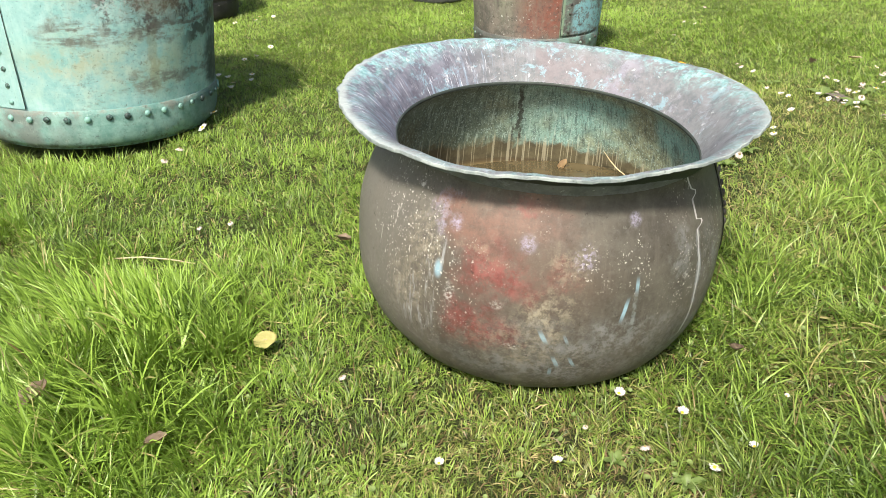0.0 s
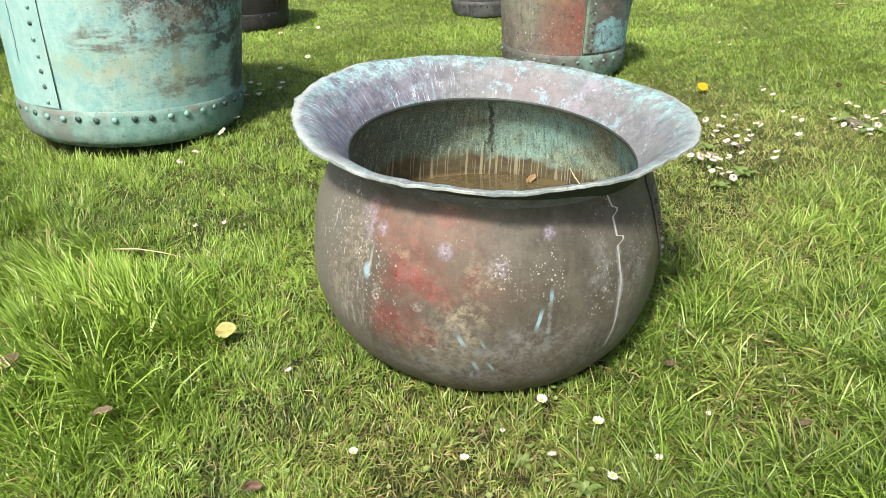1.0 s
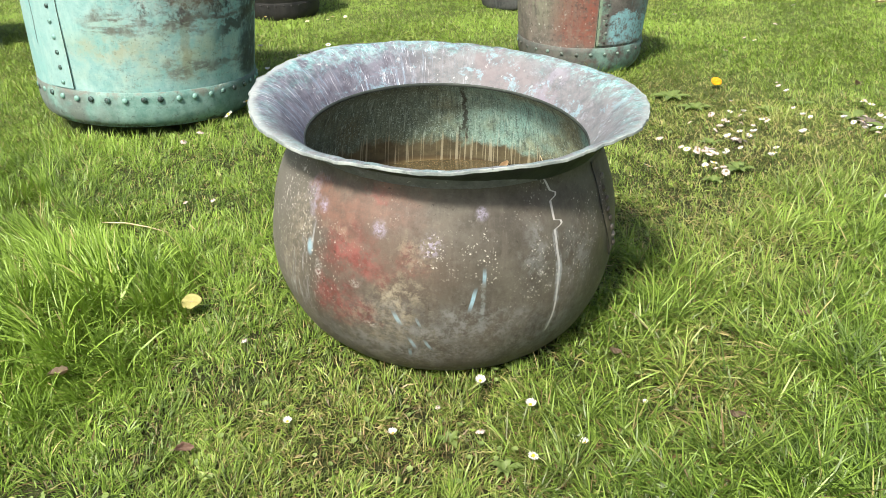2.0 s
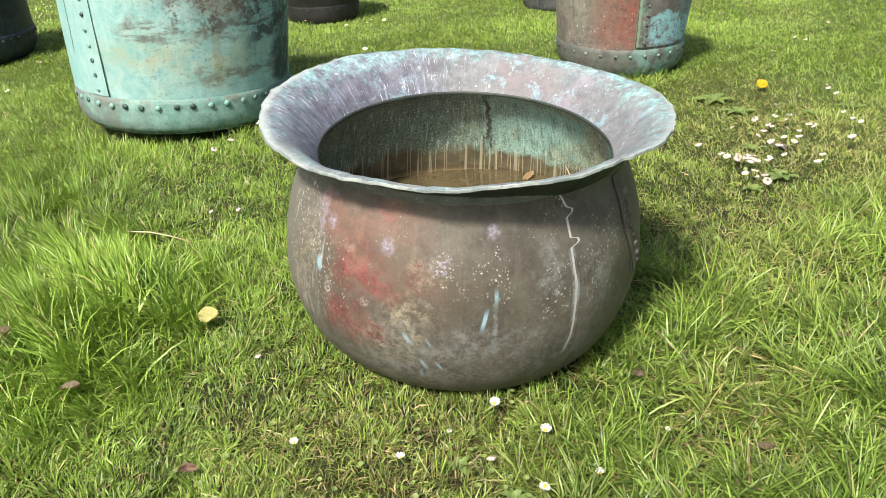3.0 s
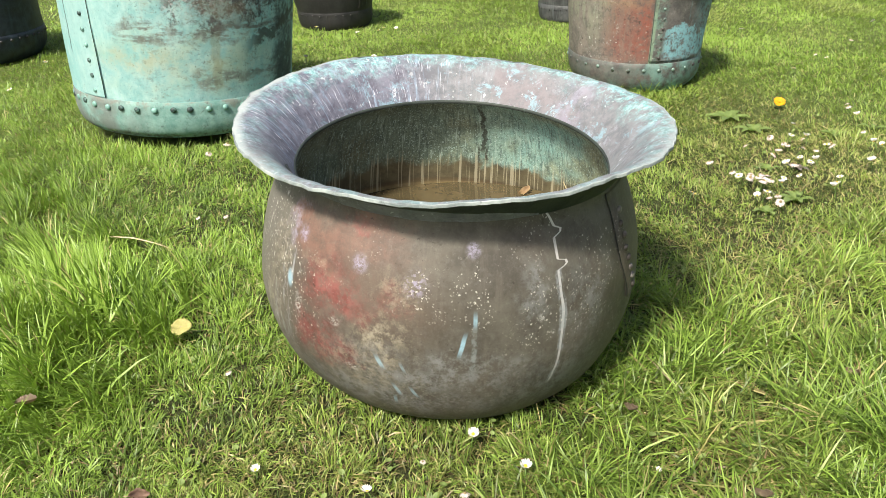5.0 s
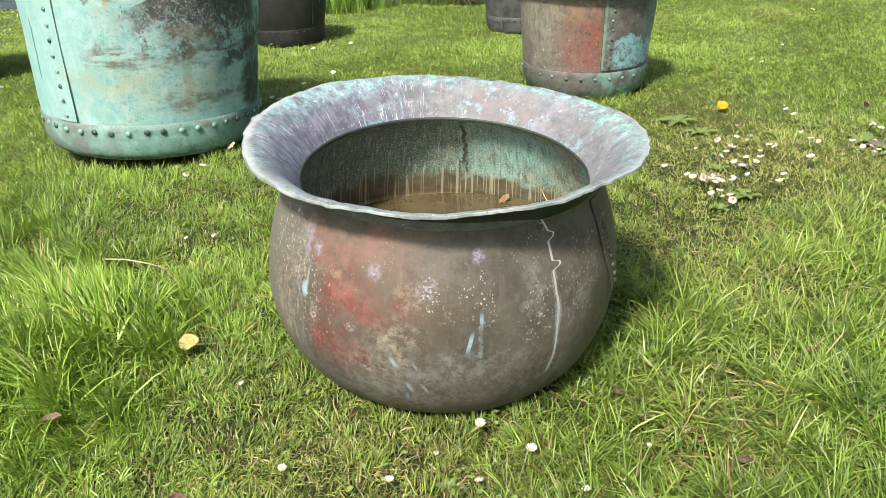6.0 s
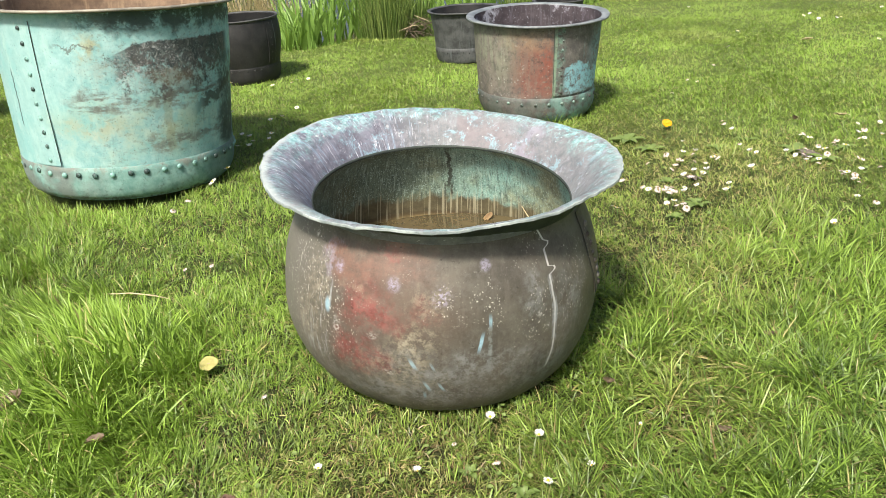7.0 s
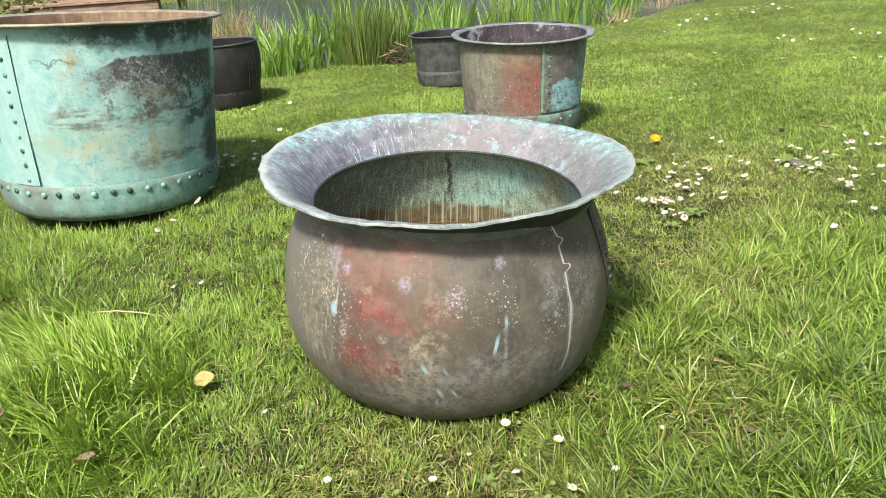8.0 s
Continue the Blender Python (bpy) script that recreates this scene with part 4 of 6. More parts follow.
    me = rivet_mesh("rivet", 0.0085, 0.0055, rivet_metal("brown_rivet", rgb(112, 108, 102), rgb(70, 64, 58), 0.5))
    for k in range(8):
        z = 0.272 + 0.0245 * k
        r = float(np.interp(z, zs, rs))
        rivet(me, seam, lap_at(z) + 4.6 + 0.7 * math.sin(3 * k), r + 0.003, z, 40 * (0.234 - z))
    return root


def bm_seam(prof, a0, a1, proud, zmin=0.02, zmax=9.0):
    """A lap of sheet that lies proud on a turned body between two angles."""
    rows = [(r, z) for r, z in prof if zmin <= z <= zmax]
    bm = bmesh.new()
    lathe(bm, [(r + proud, z) for r, z in rows], 6, None, a0, a1)
    for a in (a0, a1):
        x, y = math.sin(radians(a)), -math.cos(radians(a))
        o = [bm.verts.new((x * (r + proud), y * (r + proud), z)) for r, z in rows]
        i = [bm.verts.new((x * (r - 0.004), y * (r - 0.004), z)) for r, z in rows]
        for k in range(len(rows) - 1):
            bm.faces.new((o[k], o[k + 1], i[k + 1], i[k]))
    return bm


def dead_leaf(m, length, mt, label, category="leaf", curl=0.35, seed=0):
    """A curled dry leaf with a midrib fold and a stalk."""
    rnd = random.Random(seed)
    root = thing("fallen_leaf", m, label, category)
    bm = bmesh.new()
    n, rows = 9, []
    for i in range(n):
        t = i / (n - 1)
        w = length * 0.21 * math.sin(math.pi * min(1, t * 0.94 + 0.04)) ** 0.8 * rnd.uniform(0.8, 1.2) + 0.0008
        row = []
        for s in (-1, -0.5, 0, 0.5, 1):
            z = s * s * w * curl * 2.2 + length * curl * (1.3 * (t - 0.5) ** 2 + 0.1 * s * (t - 0.4)) + rnd.uniform(-1, 1) * length * 0.02
            row.append(bm.verts.new(((t - 0.5) * length, s * w + length * 0.05 * math.sin(t * 5), z)))
        rows.append(row)
    for i in range(n - 1):
        for j in range(4):
            bm.faces.new((rows[i][j], rows[i][j + 1], rows[i + 1][j + 1], rows[i + 1][j]))
    bmesh.ops.solidify(bm, geom=bm.faces[:], thickness=0.0008)
    part("blade", bm, mt, root)
    part("stalk", tube([(-length * 0.5, 0, length * curl * 0.25), (-length * 0.72, length * 0.05, 0.002)], [0.0009, 0.0007], 5), mt, root)
    return root


def tube(path, radii, seg=6):
    """A round stalk along points."""
    bm = bmesh.new()
    pts = [Vector(p) for p in path]
    rows = []
    for k, p in enumerate(pts):
        d = (pts[min(k + 1, len(pts) - 1)] - pts[max(k - 1, 0)]).normalized()
        u = d.orthogonal().normalized()
        v = d.cross(u)
        rows.append([bm.verts.new(p + radii[k] * (u * math.cos(2 * math.pi * i / seg) + v * math.sin(2 * math.pi * i / seg))) for i in range(seg)])
    for k in range(len(rows) - 1):
        for i in range(seg):
            bm.faces.new((rows[k][i], rows[k][(i + 1) % seg], rows[k + 1][(i + 1) % seg], rows[k + 1][i]))
    bm.faces.new(rows[0][::-1])
    bm.faces.new(rows[-1])
    return bm


cauldron()


def rainwater():
    bm = bmesh.new()
    lathe(bm, [(0.0005, 0.0), (0.15, 0.0), (0.3, 0.0), (0.399, 0.0)], 96)
    ob = new("rainwater", mesh_of("rainwater", bm, CAULDRON_WATER))
    ob.location = (0.189, 1.652, 0.247)
    tagged(ob, "brown rainwater standing level inside the copper cauldron", "water")


rainwater()
dead_leaf(pose(0.29, 2.0, 0.2495, 12, -30, 60), 0.042, soft_leaf("tan_leaf", (0.34, 0.22, 0.11), (0.5, 0.36, 0.2), (0.4, 0.24, 0.1), 60.0, 0.1),
          "curled tan leaf floating on the rainwater inside the cauldron", seed=3)


# ---- the vats ----
def vat(name, m, label, mats, rb, r1, z1, r2, zt, r3, rivets, rivet_r, seam=None, bulge=0.0, dished=0.0, group="copper vats"):
    """A riveted vat: base pan, wall, turned-out lip, rivets; seam: (lap from, lap to, rivet line) in degrees."""
    wall_mat, pan_mat, in_mat, lip_mat, rivet_mat = mats
    root = thing(name, m, label, "vat", group)

    def wall_r(z):
        t = (z - z1) / (zt - z1)
        return r1 + (r2 - r1) * t + bulge * math.sin(math.pi * min(1, max(0, t)))

    def dent(a, k, r, z, p):
        v = Vector(p)
        d = 0.006 * (noise.noise(v * 2.6) + 0.5 * noise.noise(v * 7.0))
        s = 1 + d / max(r, 0.1)
        return (p[0] * s, p[1] * s, p[2] + (0.004 * noise.noise(v * 4) if z > zt - 0.02 else 0))

    seam_z = z1 + 0.025
    bm = bmesh.new()
    pan = [(0.001, 0.0), (rb * 0.6, 0.0)]
    if dished:                    # a sagging bottom, then a tight turn up into the side
        pan = [(0.001, 0.0), (rb * 0.5, dished * 0.12), (rb * 0.8, dished * 0.5), (rb, dished * 0.86)]
    for k in range(9):
        a = k / 8 * math.pi / 2
        pan.append((rb + (r1 - rb) * math.sin(a), dished + (z1 * 0.82 - dished) * (1 - math.cos(a))))
    pan += [(r1 + 0.0005, z1), (r1 + 0.001, seam_z), (r1 - 0.001, seam_z + 0.0015), (r1 - 0.008, seam_z)]
    lathe(bm, pan, 120, dent)
    pan_ob = part("base_pan", bm, pan_mat, root)
    n = 18
    zs = [seam_z - 0.03 + (zt - seam_z + 0.03) * k / n for k in range(n + 1)]
    bm = bmesh.new()
    lathe(bm, [(wall_r(z) - 0.003, z) for z in zs], 120, dent)
    wall_ob = part("wall", bm, wall_mat, root)
    bm = bmesh.new()
    lathe(bm, [(wall_r(z) - 0.009, z) for z in reversed(zs)] + [(rb - 0.02, dished + 0.04), (rb * 0.7, dished + 0.025), (0.001, dished + 0.02)], 120, dent)
    part("lining", bm, in_mat, root)
    bm = bmesh.new()
    lip = [(r2 - 0.009, zt - 0.004), (r2 - 0.006, zt + 0.003), (r3 - 0.004, zt + 0.008), (r3, zt + 0.004), (r3, zt - 0.003), (r3 - 0.006, zt - 0.004), (r2 - 0.001, zt - 0.01)]
    lathe(bm, lip, 140, dent)
    part("lip", bm, lip_mat, root)
    me = rivet_mesh("rivet", rivet_r, rivet_r * 0.62, rivet_mat)
    for i in range(rivets):
        rivet(me, pan_ob, 360 * i / rivets + random.uniform(-0.6, 0.6), r1 + 0.001, z1 - 0.004 + random.uniform(-0.003, 0.003))
    if seam:
        s0, s1, line, step, edge, edge_mat = seam
        lap = part("seam", bm_seam([(wall_r(z) - 0.003, z) for z in zs], s0, s1, 0.0035, seam_z, zt - 0.012), wall_mat, root)
        rows = [((wall_r(z) + 0.0012), z) for z in zs if seam_z <= z <= zt - 0.012]
        path = [(r * math.sin(radians(edge + 0.25 * math.sin(9 * z))), -r * math.cos(radians(edge + 0.25 * math.sin(9 * z))), z) for r, z in rows]
        part("seam_edge", tube(path, [0.0016] * len(path), 5), SEAM_DARK, root)
        z = seam_z + 0.03
        me2 = rivet_mesh("rivet", rivet_r * 0.8, rivet_r * 0.5, rivet_mat)
        while z < zt - 0.03:
            rivet(me2, lap, line + random.uniform(-0.5, 0.5), wall_r(z) + 0.001, z)
            z += step
    return root


vat("green_vat", upright(-1.485, 3.125, 0.0, -0.051, -0.047), "large verdigris-green riveted copper vat standing on the lawn",
    (GREEN_WALL, GREEN_PAN, TAN_INSIDE, plain_metal("tan_grey_lip", rgb(116, 112, 102), rgb(154, 148, 134), rgb(110, 96, 80), 0.5, 0.4), GREEN_RIVET),
    0.428, 0.466, 0.172, 0.504, 0.832, 0.545, 42, 0.0125, (-26.0, -8.7, -14.5, 0.06, -8.7, SEAM_DARK), 0.0, 0.054)
vat("red_vat", upright(0.399, 4.193, 0.0, -0.028, 0.025), "brown copper vat with a red panel and green seam",
    (RED_WALL, RED_PAN, RED_INSIDE, plain_metal("grey_lip", rgb(96, 102, 106), rgb(132, 138, 140), rgb(70, 74, 76), 0.45, 0.4), RED_RIVET), 0.23, 0.324, 0.135, 0.350, 0.54, 0.384, 28, 0.0085, (16.0, 74.0, 24.0, 0.045, 16.0, RED_RIVET))
vat("black_vat", upright(-1.75, 5.37, 0.0, 0.0, 0.0), "blackened copper vat with a bulging side, on the lawn",
    (BLACK_WALL, BLACK_WALL, BLACK_WALL, GREY_WALL, DARK_RIVET), 0.225, 0.262, 0.11, 0.283, 0.448, 0.290, 30, 0.006, (62.0, 76.0, 68.0, 0.05, 76.0, SEAM_DARK), 0.022)
vat("grey_vat", upright(-0.153, 5.87, 0.0, 0.0, 0.0), "small dark grey copper vat standing near the pond",
    (GREY_WALL, GREY_WALL, BLACK_WALL, GREY_WALL, DARK_RIVET), 0.22, 0.236, 0.085, 0.262, 0.366, 0.281, 34, 0.006)
vat("blue_black_vat", upright(-3.616, 4.055, 0.0, 0.0, 0.0), "blue-black copper vat with a riveted base, on the lawn",
    (BLUE_WALL, BLUE_WALL, BLACK_WALL, BLUE_WALL, DARK_RIVET), 0.3, 0.405, 0.15, 0.4, 0.62, 0.44, 44, 0.009)
vat("far_grey_vat", upright(0.56, 6.45, 0.0, 0.0, 0.0), "dark grey copper vat half hidden behind another vat",
    (GREY_WALL, GREY_WALL, BLACK_WALL, GREY_WALL, DARK_RIVET), 0.17, 0.19, 0.09, 0.2, 0.325, 0.215, 26, 0.006)


# ---- pond side plants ----
def blades(rows):
    """One mesh of sword leaves. rows: (base, azimuth, length, width, lean, bend, twist)."""
    bm = bmesh.new()
    for base, az, length, width, lean, bend, twist in rows:
        out = Vector((math.cos(az), math.sin(az), 0))
        across = Vector((math.cos(az + twist), math.sin(az + twist), 0))
        p, prev, n = Vector(base), None, 6
        for k in range(n + 1):
            t = k / n
            w = width * (0.75 + 0.5 * t) * (1 - t ** 4) * 0.5 + 0.0004
            row = (bm.verts.new(p - across * w), bm.verts.new(p + across * w))
            if prev:
                bm.faces.new((prev[0], prev[1], row[1], row[0]))
            prev = row
            ang = lean + bend * t * t
            p = p + (out * math.sin(ang) + Vector((0, 0, math.cos(ang)))) * (length / n)
    return bm


def clump(name, x, y, mt, label, count, radius, length, width, lean, bend, category, group, seed):
    rnd = random.Random(seed)
    z = float(ground_z(x, y))
    rows = []
    for _ in range(count):
        a, r = rnd.uniform(0, 6.283), radius * math.sqrt(rnd.random())
        px, py = r * math.cos(a), r * math.sin(a)
        base = (px, py, float(ground_z(x + px, y + py)) - z - 0.02)
        rows.append((base, a + rnd.uniform(-0.7, 0.7), length * rnd.uniform(0.6, 1.12), width * rnd.uniform(0.7, 1.2),
                     abs(rnd.gauss(0, lean)), rnd.uniform(0.1, 1.0) * bend, rnd.uniform(0.6, 2.4)))
    ob = new(name, mesh_of(name, blades(rows), mt))
    ob.location = (x, y, z)
    return tagged(ob, label, category, group, "stuff")


def iris(x, y, height, count, seed):
    rnd = random.Random(seed)
    root = thing("iris_clump", pose(x, y, float(ground_z(x, y))), "clump of upright green iris leaves at the pond edge", "iris", "irises along the pond")
    for _ in range(count):
        a, r = rnd.uniform(0, 6.283), 0.2 * math.sqrt(rnd.random())
        px, py = r * math.cos(a), r * math.sin(a)
        leaf = new("leaf", rnd.choice(IRIS_LEAVES))
        leaf.parent = root
        s = height * rnd.uniform(0.55, 1.12)
        dz = float(ground_z(x + px, y + py) - ground_z(x, y)) - 0.02
        leaf.matrix_local = pose(px, py, dz, rnd.gauss(0, 5), rnd.gauss(0, 7), math.degrees(a) + rnd.uniform(-40, 40)) @ Matrix.Diagonal((1, 1, s, 1))


IRIS_LEAVES = []
for k in range(8):
    q = random.Random(300 + k)
    IRIS_LEAVES.append(mesh_of("iris_leaf", blades([((0, 0, 0), 0.0, 1.0, 0.026 * q.uniform(0.75, 1.2), abs(q.gauss(0, 0.1)), q.uniform(0.05, 0.4), q.uniform(0.6, 2.4))]), IRIS))
IRIS_AT = ((-1.9, 6.62, 0.36, 50), (-1.7, 6.66, 0.38, 50), (-1.42, 7.05, 0.7, 40), (-1.22, 7.2, 0.72, 40), (-0.62, 7.75, 0.7, 46), (-1.3, 7.9, 0.8, 40), (-0.9, 8.2, 0.8, 40),
           (-0.25, 8.05, 0.68, 46), (0.1, 8.3, 0.66, 40), (0.5, 8.75, 0.66, 46), (0.85, 9.15, 0.66, 46), (1.15, 9.5, 0.6, 46), (1.5, 10.1, 0.56, 40),
           (0.3, 9.2, 0.75, 40), (-0.45, 8.6, 0.75, 36), (0.95, 9.9, 0.7, 40), (1.85, 11.0, 0.5, 40), (-1.55, 6.8, 0.5, 44), (-1.05, 7.4, 0.7, 44), (-1.78, 7.05, 0.55, 40), (-0.3, 7.6, 0.62, 40))
for k, (x, y, h, n) in enumerate(IRIS_AT):
    iris(x, y, h, n, 40 + k)
for k, (x, y, h, n) in enumerate(((-1.0, 6.98, 0.55, 420), (-0.85, 7.25, 0.6, 340), (-3.2, 8.3, 0.85, 260), (-2.9, 8.7, 0.75, 220), (0.2, 7.95, 0.5, 160), (-1.05, 8.4, 0.8, 140))):
    clump("rush_clump", x, y, RUSH, "dense clump of dark green rushes by the water", n, 0.2, h, 0.006, 0.22, 0.4, "rush", "rushes along the pond", 80 + k)
for k, (x, y, h, n) in enumerate(((-2.45, 7.3, 0.72, 380), (-2.1, 7.3, 0.62, 300), (-1.45, 6.95, 0.16, 60), (1.6, 9.6, 0.25, 160), (2.3, 11.2, 0.3, 200), (2.7, 11.8, 0.3, 160), (-3.5, 8.4, 0.6, 120))):
    clump("sedge_clump", x, y, SEDGE, "tuft of dry straw-coloured sedge at the water", n, 0.17, h, 0.004, 0.45, 0.9, "sedge", "dry sedge tufts", 120 + k)


def twig_heap(x, y, seed, label, n=16, size=0.3):
    rnd = random.Random(seed)
    root = thing("twig_heap", pose(x, y, float(ground_z(x, y))), label, "twigs")
    for i in range(n):
        a = rnd.uniform(0, 6.283)
        p = Vector((rnd.uniform(-0.12, 0.12), rnd.uniform(-0.1, 0.1), rnd.uniform(0.0, 0.1)))
        d = Vector((math.cos(a), math.sin(a), rnd.uniform(-0.1, 1.1))) * size * rnd.uniform(0.3, 0.7)
        part("twig", tube([p - d * 0.5 + Vector((0, 0, 0.03)), p + Vector((0, 0, 0.05)), p + d * 0.5 + Vector((0, 0, rnd.uniform(0, 0.05)))], [0.004, 0.0035, 0.002], 5),
             BARK if i % 7 else STICK, root)


twig_heap(-0.66, 6.9, 5, "small heap of dry brown twigs and stalks", 34, 0.42)
twig_heap(1.35, 8.95, 6, "pale fallen stalks lying on the bank", 10, 0.5)


# ---- landing stage and shrub across the corner of the pond ----
def landing_stage():
    root = thing("landing_stage", pose(-4.75, 9.2, -0.1, 0, 0, 6), "low weathered wooden landing stage at the water", "landing stage")

    def board(name, x0, x1, y0, y1, z0, z1):
        bm = bmesh.new()
        bmesh.ops.create_cube(bm, size=1.0, matrix=Matrix.Translation(((x0 + x1) / 2, (y0 + y1) / 2, (z0 + z1) / 2)) @ Matrix.Diagonal((x1 - x0, y1 - y0, z1 - z0, 1)))
        bmesh.ops.bevel(bm, geom=bm.edges[:], offset=0.006, segments=1, affect="EDGES")
        part(name, bm, WOOD, root, smooth=False)

    for k in range(9):
        board("plank", -0.9, 0.9, 0.0 + 0.15 * k, 0.14 + 0.15 * k, 0.64, 0.68)
    board("fascia", -0.88, 0.86, 0.03, 0.07, 0.34, 0.638)
    for x in (-0.85, 0.0, 0.8):
        board("post", x - 0.05, x + 0.05, 0.075, 0.17, -0.4, 0.638)
        board("post", x - 0.05, x + 0.05, 1.15, 1.25, -0.4, 0.638)


landing_stage()


def leaf_mass(name, boxes, mt, label, category, size, seed, kind=""):
    """Leaf clumps spread through ellipsoids (centre, radii, count), with trunks."""
    rng = np.random.RandomState(seed)
    V, F = [], []
    k = 0
    for c, r, n in boxes:
        d = rng.normal(size=(n, 3))
        d /= np.linalg.norm(d, axis=1)[:, None]
        p = np.array(c) + d * np.array(r) * rng.uniform(0.55, 1.05, (n, 1)) * (1 + 0.2 * np.sin(d[:, :1] * 7 + d[:, 2:] * 5))
        u = rng.normal(size=(n, 3))
        u /= np.linalg.norm(u, axis=1)[:, None]
        w = np.cross(u, rng.normal(size=(n, 3)))
        w /= np.linalg.norm(w, axis=1)[:, None]
        s = size * rng.uniform(0.6, 1.4, (n, 1))
        quad = np.stack((p - u * s, p + w * s * 0.45, p + u * s, p - w * s * 0.45), 1)
        V.append(quad.reshape(-1, 3))
        F.append(np.arange(n * 4).reshape(-1, 4) + k)
        k += n * 4
    me = bpy.data.meshes.new(name)
    me.from_pydata(np.concatenate(V).tolist(), [], np.concatenate(F).tolist())
    me.materials.append(mt)
    return tagged(new(name, me), label, category, kind=kind)


leaf_mass("shrub", [((-5.9, 9.6, 0.35), (0.55, 0.5, 0.5), 1500), ((-5.5, 9.2, 0.25), (0.35, 0.35, 0.42), 900)], SHRUB, "yellow-green leafy shrub beside the landing stage", "shrub", 0.045, 7)
# bushes added out of view beyond the pond, to shape the water's reflection
far = []
rnd = random.Random(11)
for k in range(26):
    x = -34 + 2.7 * k + rnd.uniform(-0.8, 0.8)
    h = rnd.uniform(0.4, 1.2) * (0.35 if k % 5 == 2 else 1.0)
    far.append(((x, 29 + rnd.uniform(-1, 2), h * 0.9), (1.8, 1.2, h), 420))
leaf_mass("unseen_hedge", far, HEDGE, "dark green bushes added out of view for the pond to reflect", "hedge", 0.24, 12, "structure")


# ---- flowers ----
def petal_ring(count, r0, r1, width, lift, seed, layers=1):
    rnd = random.Random(seed)
    bm = bmesh.new()
    for layer in range(layers):
        for i in range(count):
            a = 2 * math.pi * (i + 0.5 * layer) / count + rnd.uniform(-0.08, 0.08)
            d, s = Vector((math.cos(a), math.sin(a), 0)), Vector((-math.sin(a), math.cos(a), 0))
            l = rnd.uniform(0.88, 1.05)
            rise = lift + 0.15 * layer + rnd.uniform(-0.12, 0.12)
            pts = []
            for t, w in ((0.0, 0.45), (0.55, 1.0), (0.9, 0.75), (1.0, 0.25)):
                q = d * (r0 + (r1 - r0) * t * l) + Vector((0, 0, rise * (r1 - r0) * t))
                pts.append((q - s * width * w / 2, q + s * width * w / 2))
            vs = [(bm.verts.new(p), bm.verts.new(q)) for p, q in pts]
            for k in range(3):
                bm.faces.new((vs[k][0], vs[k][1], vs[k + 1][1], vs[k + 1][0]))
    return bm


def dome(r, h, seg=10):
    bm = bmesh.new()
    lathe(bm, [(r * 0.8, -h * 0.6), (r, 0.0), (r * 0.8, h * 0.6), (r * 0.35, h), (r * 0.02, h * 1.05)], seg)
    return bm


def flower(name, label, category, group, petals, disc, size, seed, lift=0.12, count=19, layers=1, stem=0.035):
    root = thing(name, pose(0, 0, -5), label, category, group)
    tilt = random.Random(seed)
    head = Vector((tilt.uniform(-0.008, 0.008), tilt.uniform(-0.008, 0.008), stem))
    part("stem", tube([(0, 0, -0.01), (head.x * 0.3, head.y * 0.3, stem * 0.5), head], [0.0009, 0.0009, 0.0012], 5), STEM, root)
    bm = petal_ring(count, size * 0.22, size, size * 0.32, lift, seed, layers)
    bm.transform(Matrix.Translation(head))
    part("petals", bm, petals, root)
    bm = dome(size * 0.32, size * 0.2)
    bm.transform(Matrix.Translation(head + Vector((0, 0, 0.0008))))
    part("disc", bm, disc, root, "yellow centre" if disc == DISC else "")
    return root


DAISY = [flower("daisy", "white daisy with a yellow centre growing in the lawn", "daisy", "daisies in the lawn", PETAL, DISC, 0.0105, 1),
         flower("daisy", "half-open white daisy growing in the lawn", "daisy", "daisies in the lawn", PETAL, DISC, 0.0105, 2, 0.9, 16),
         flower("daisy", "faded pinkish daisy past its bloom in the lawn", "daisy", "daisies in the lawn", FADED, SPENT, 0.0105, 3, -0.5, 15)]
used = set()


def plant(x, y, kind, tilt=18.0, size=1.0, up=0.0):
    z = float(ground_z(x, y)) - 0.004 + up
    m = pose(x, y, z, random.uniform(-tilt, tilt) + 10, random.uniform(-tilt, tilt), random.uniform(0, 360))
    ob = DAISY[kind]
    if kind in used:
        ob = copy_thing(ob, m @ Matrix.Scale(size, 4))
        ob.matrix_basis = m @ Matrix.Scale(size, 4)
    else:
        used.add(kind)
        ob.matrix_world = m @ Matrix.Scale(size, 4)


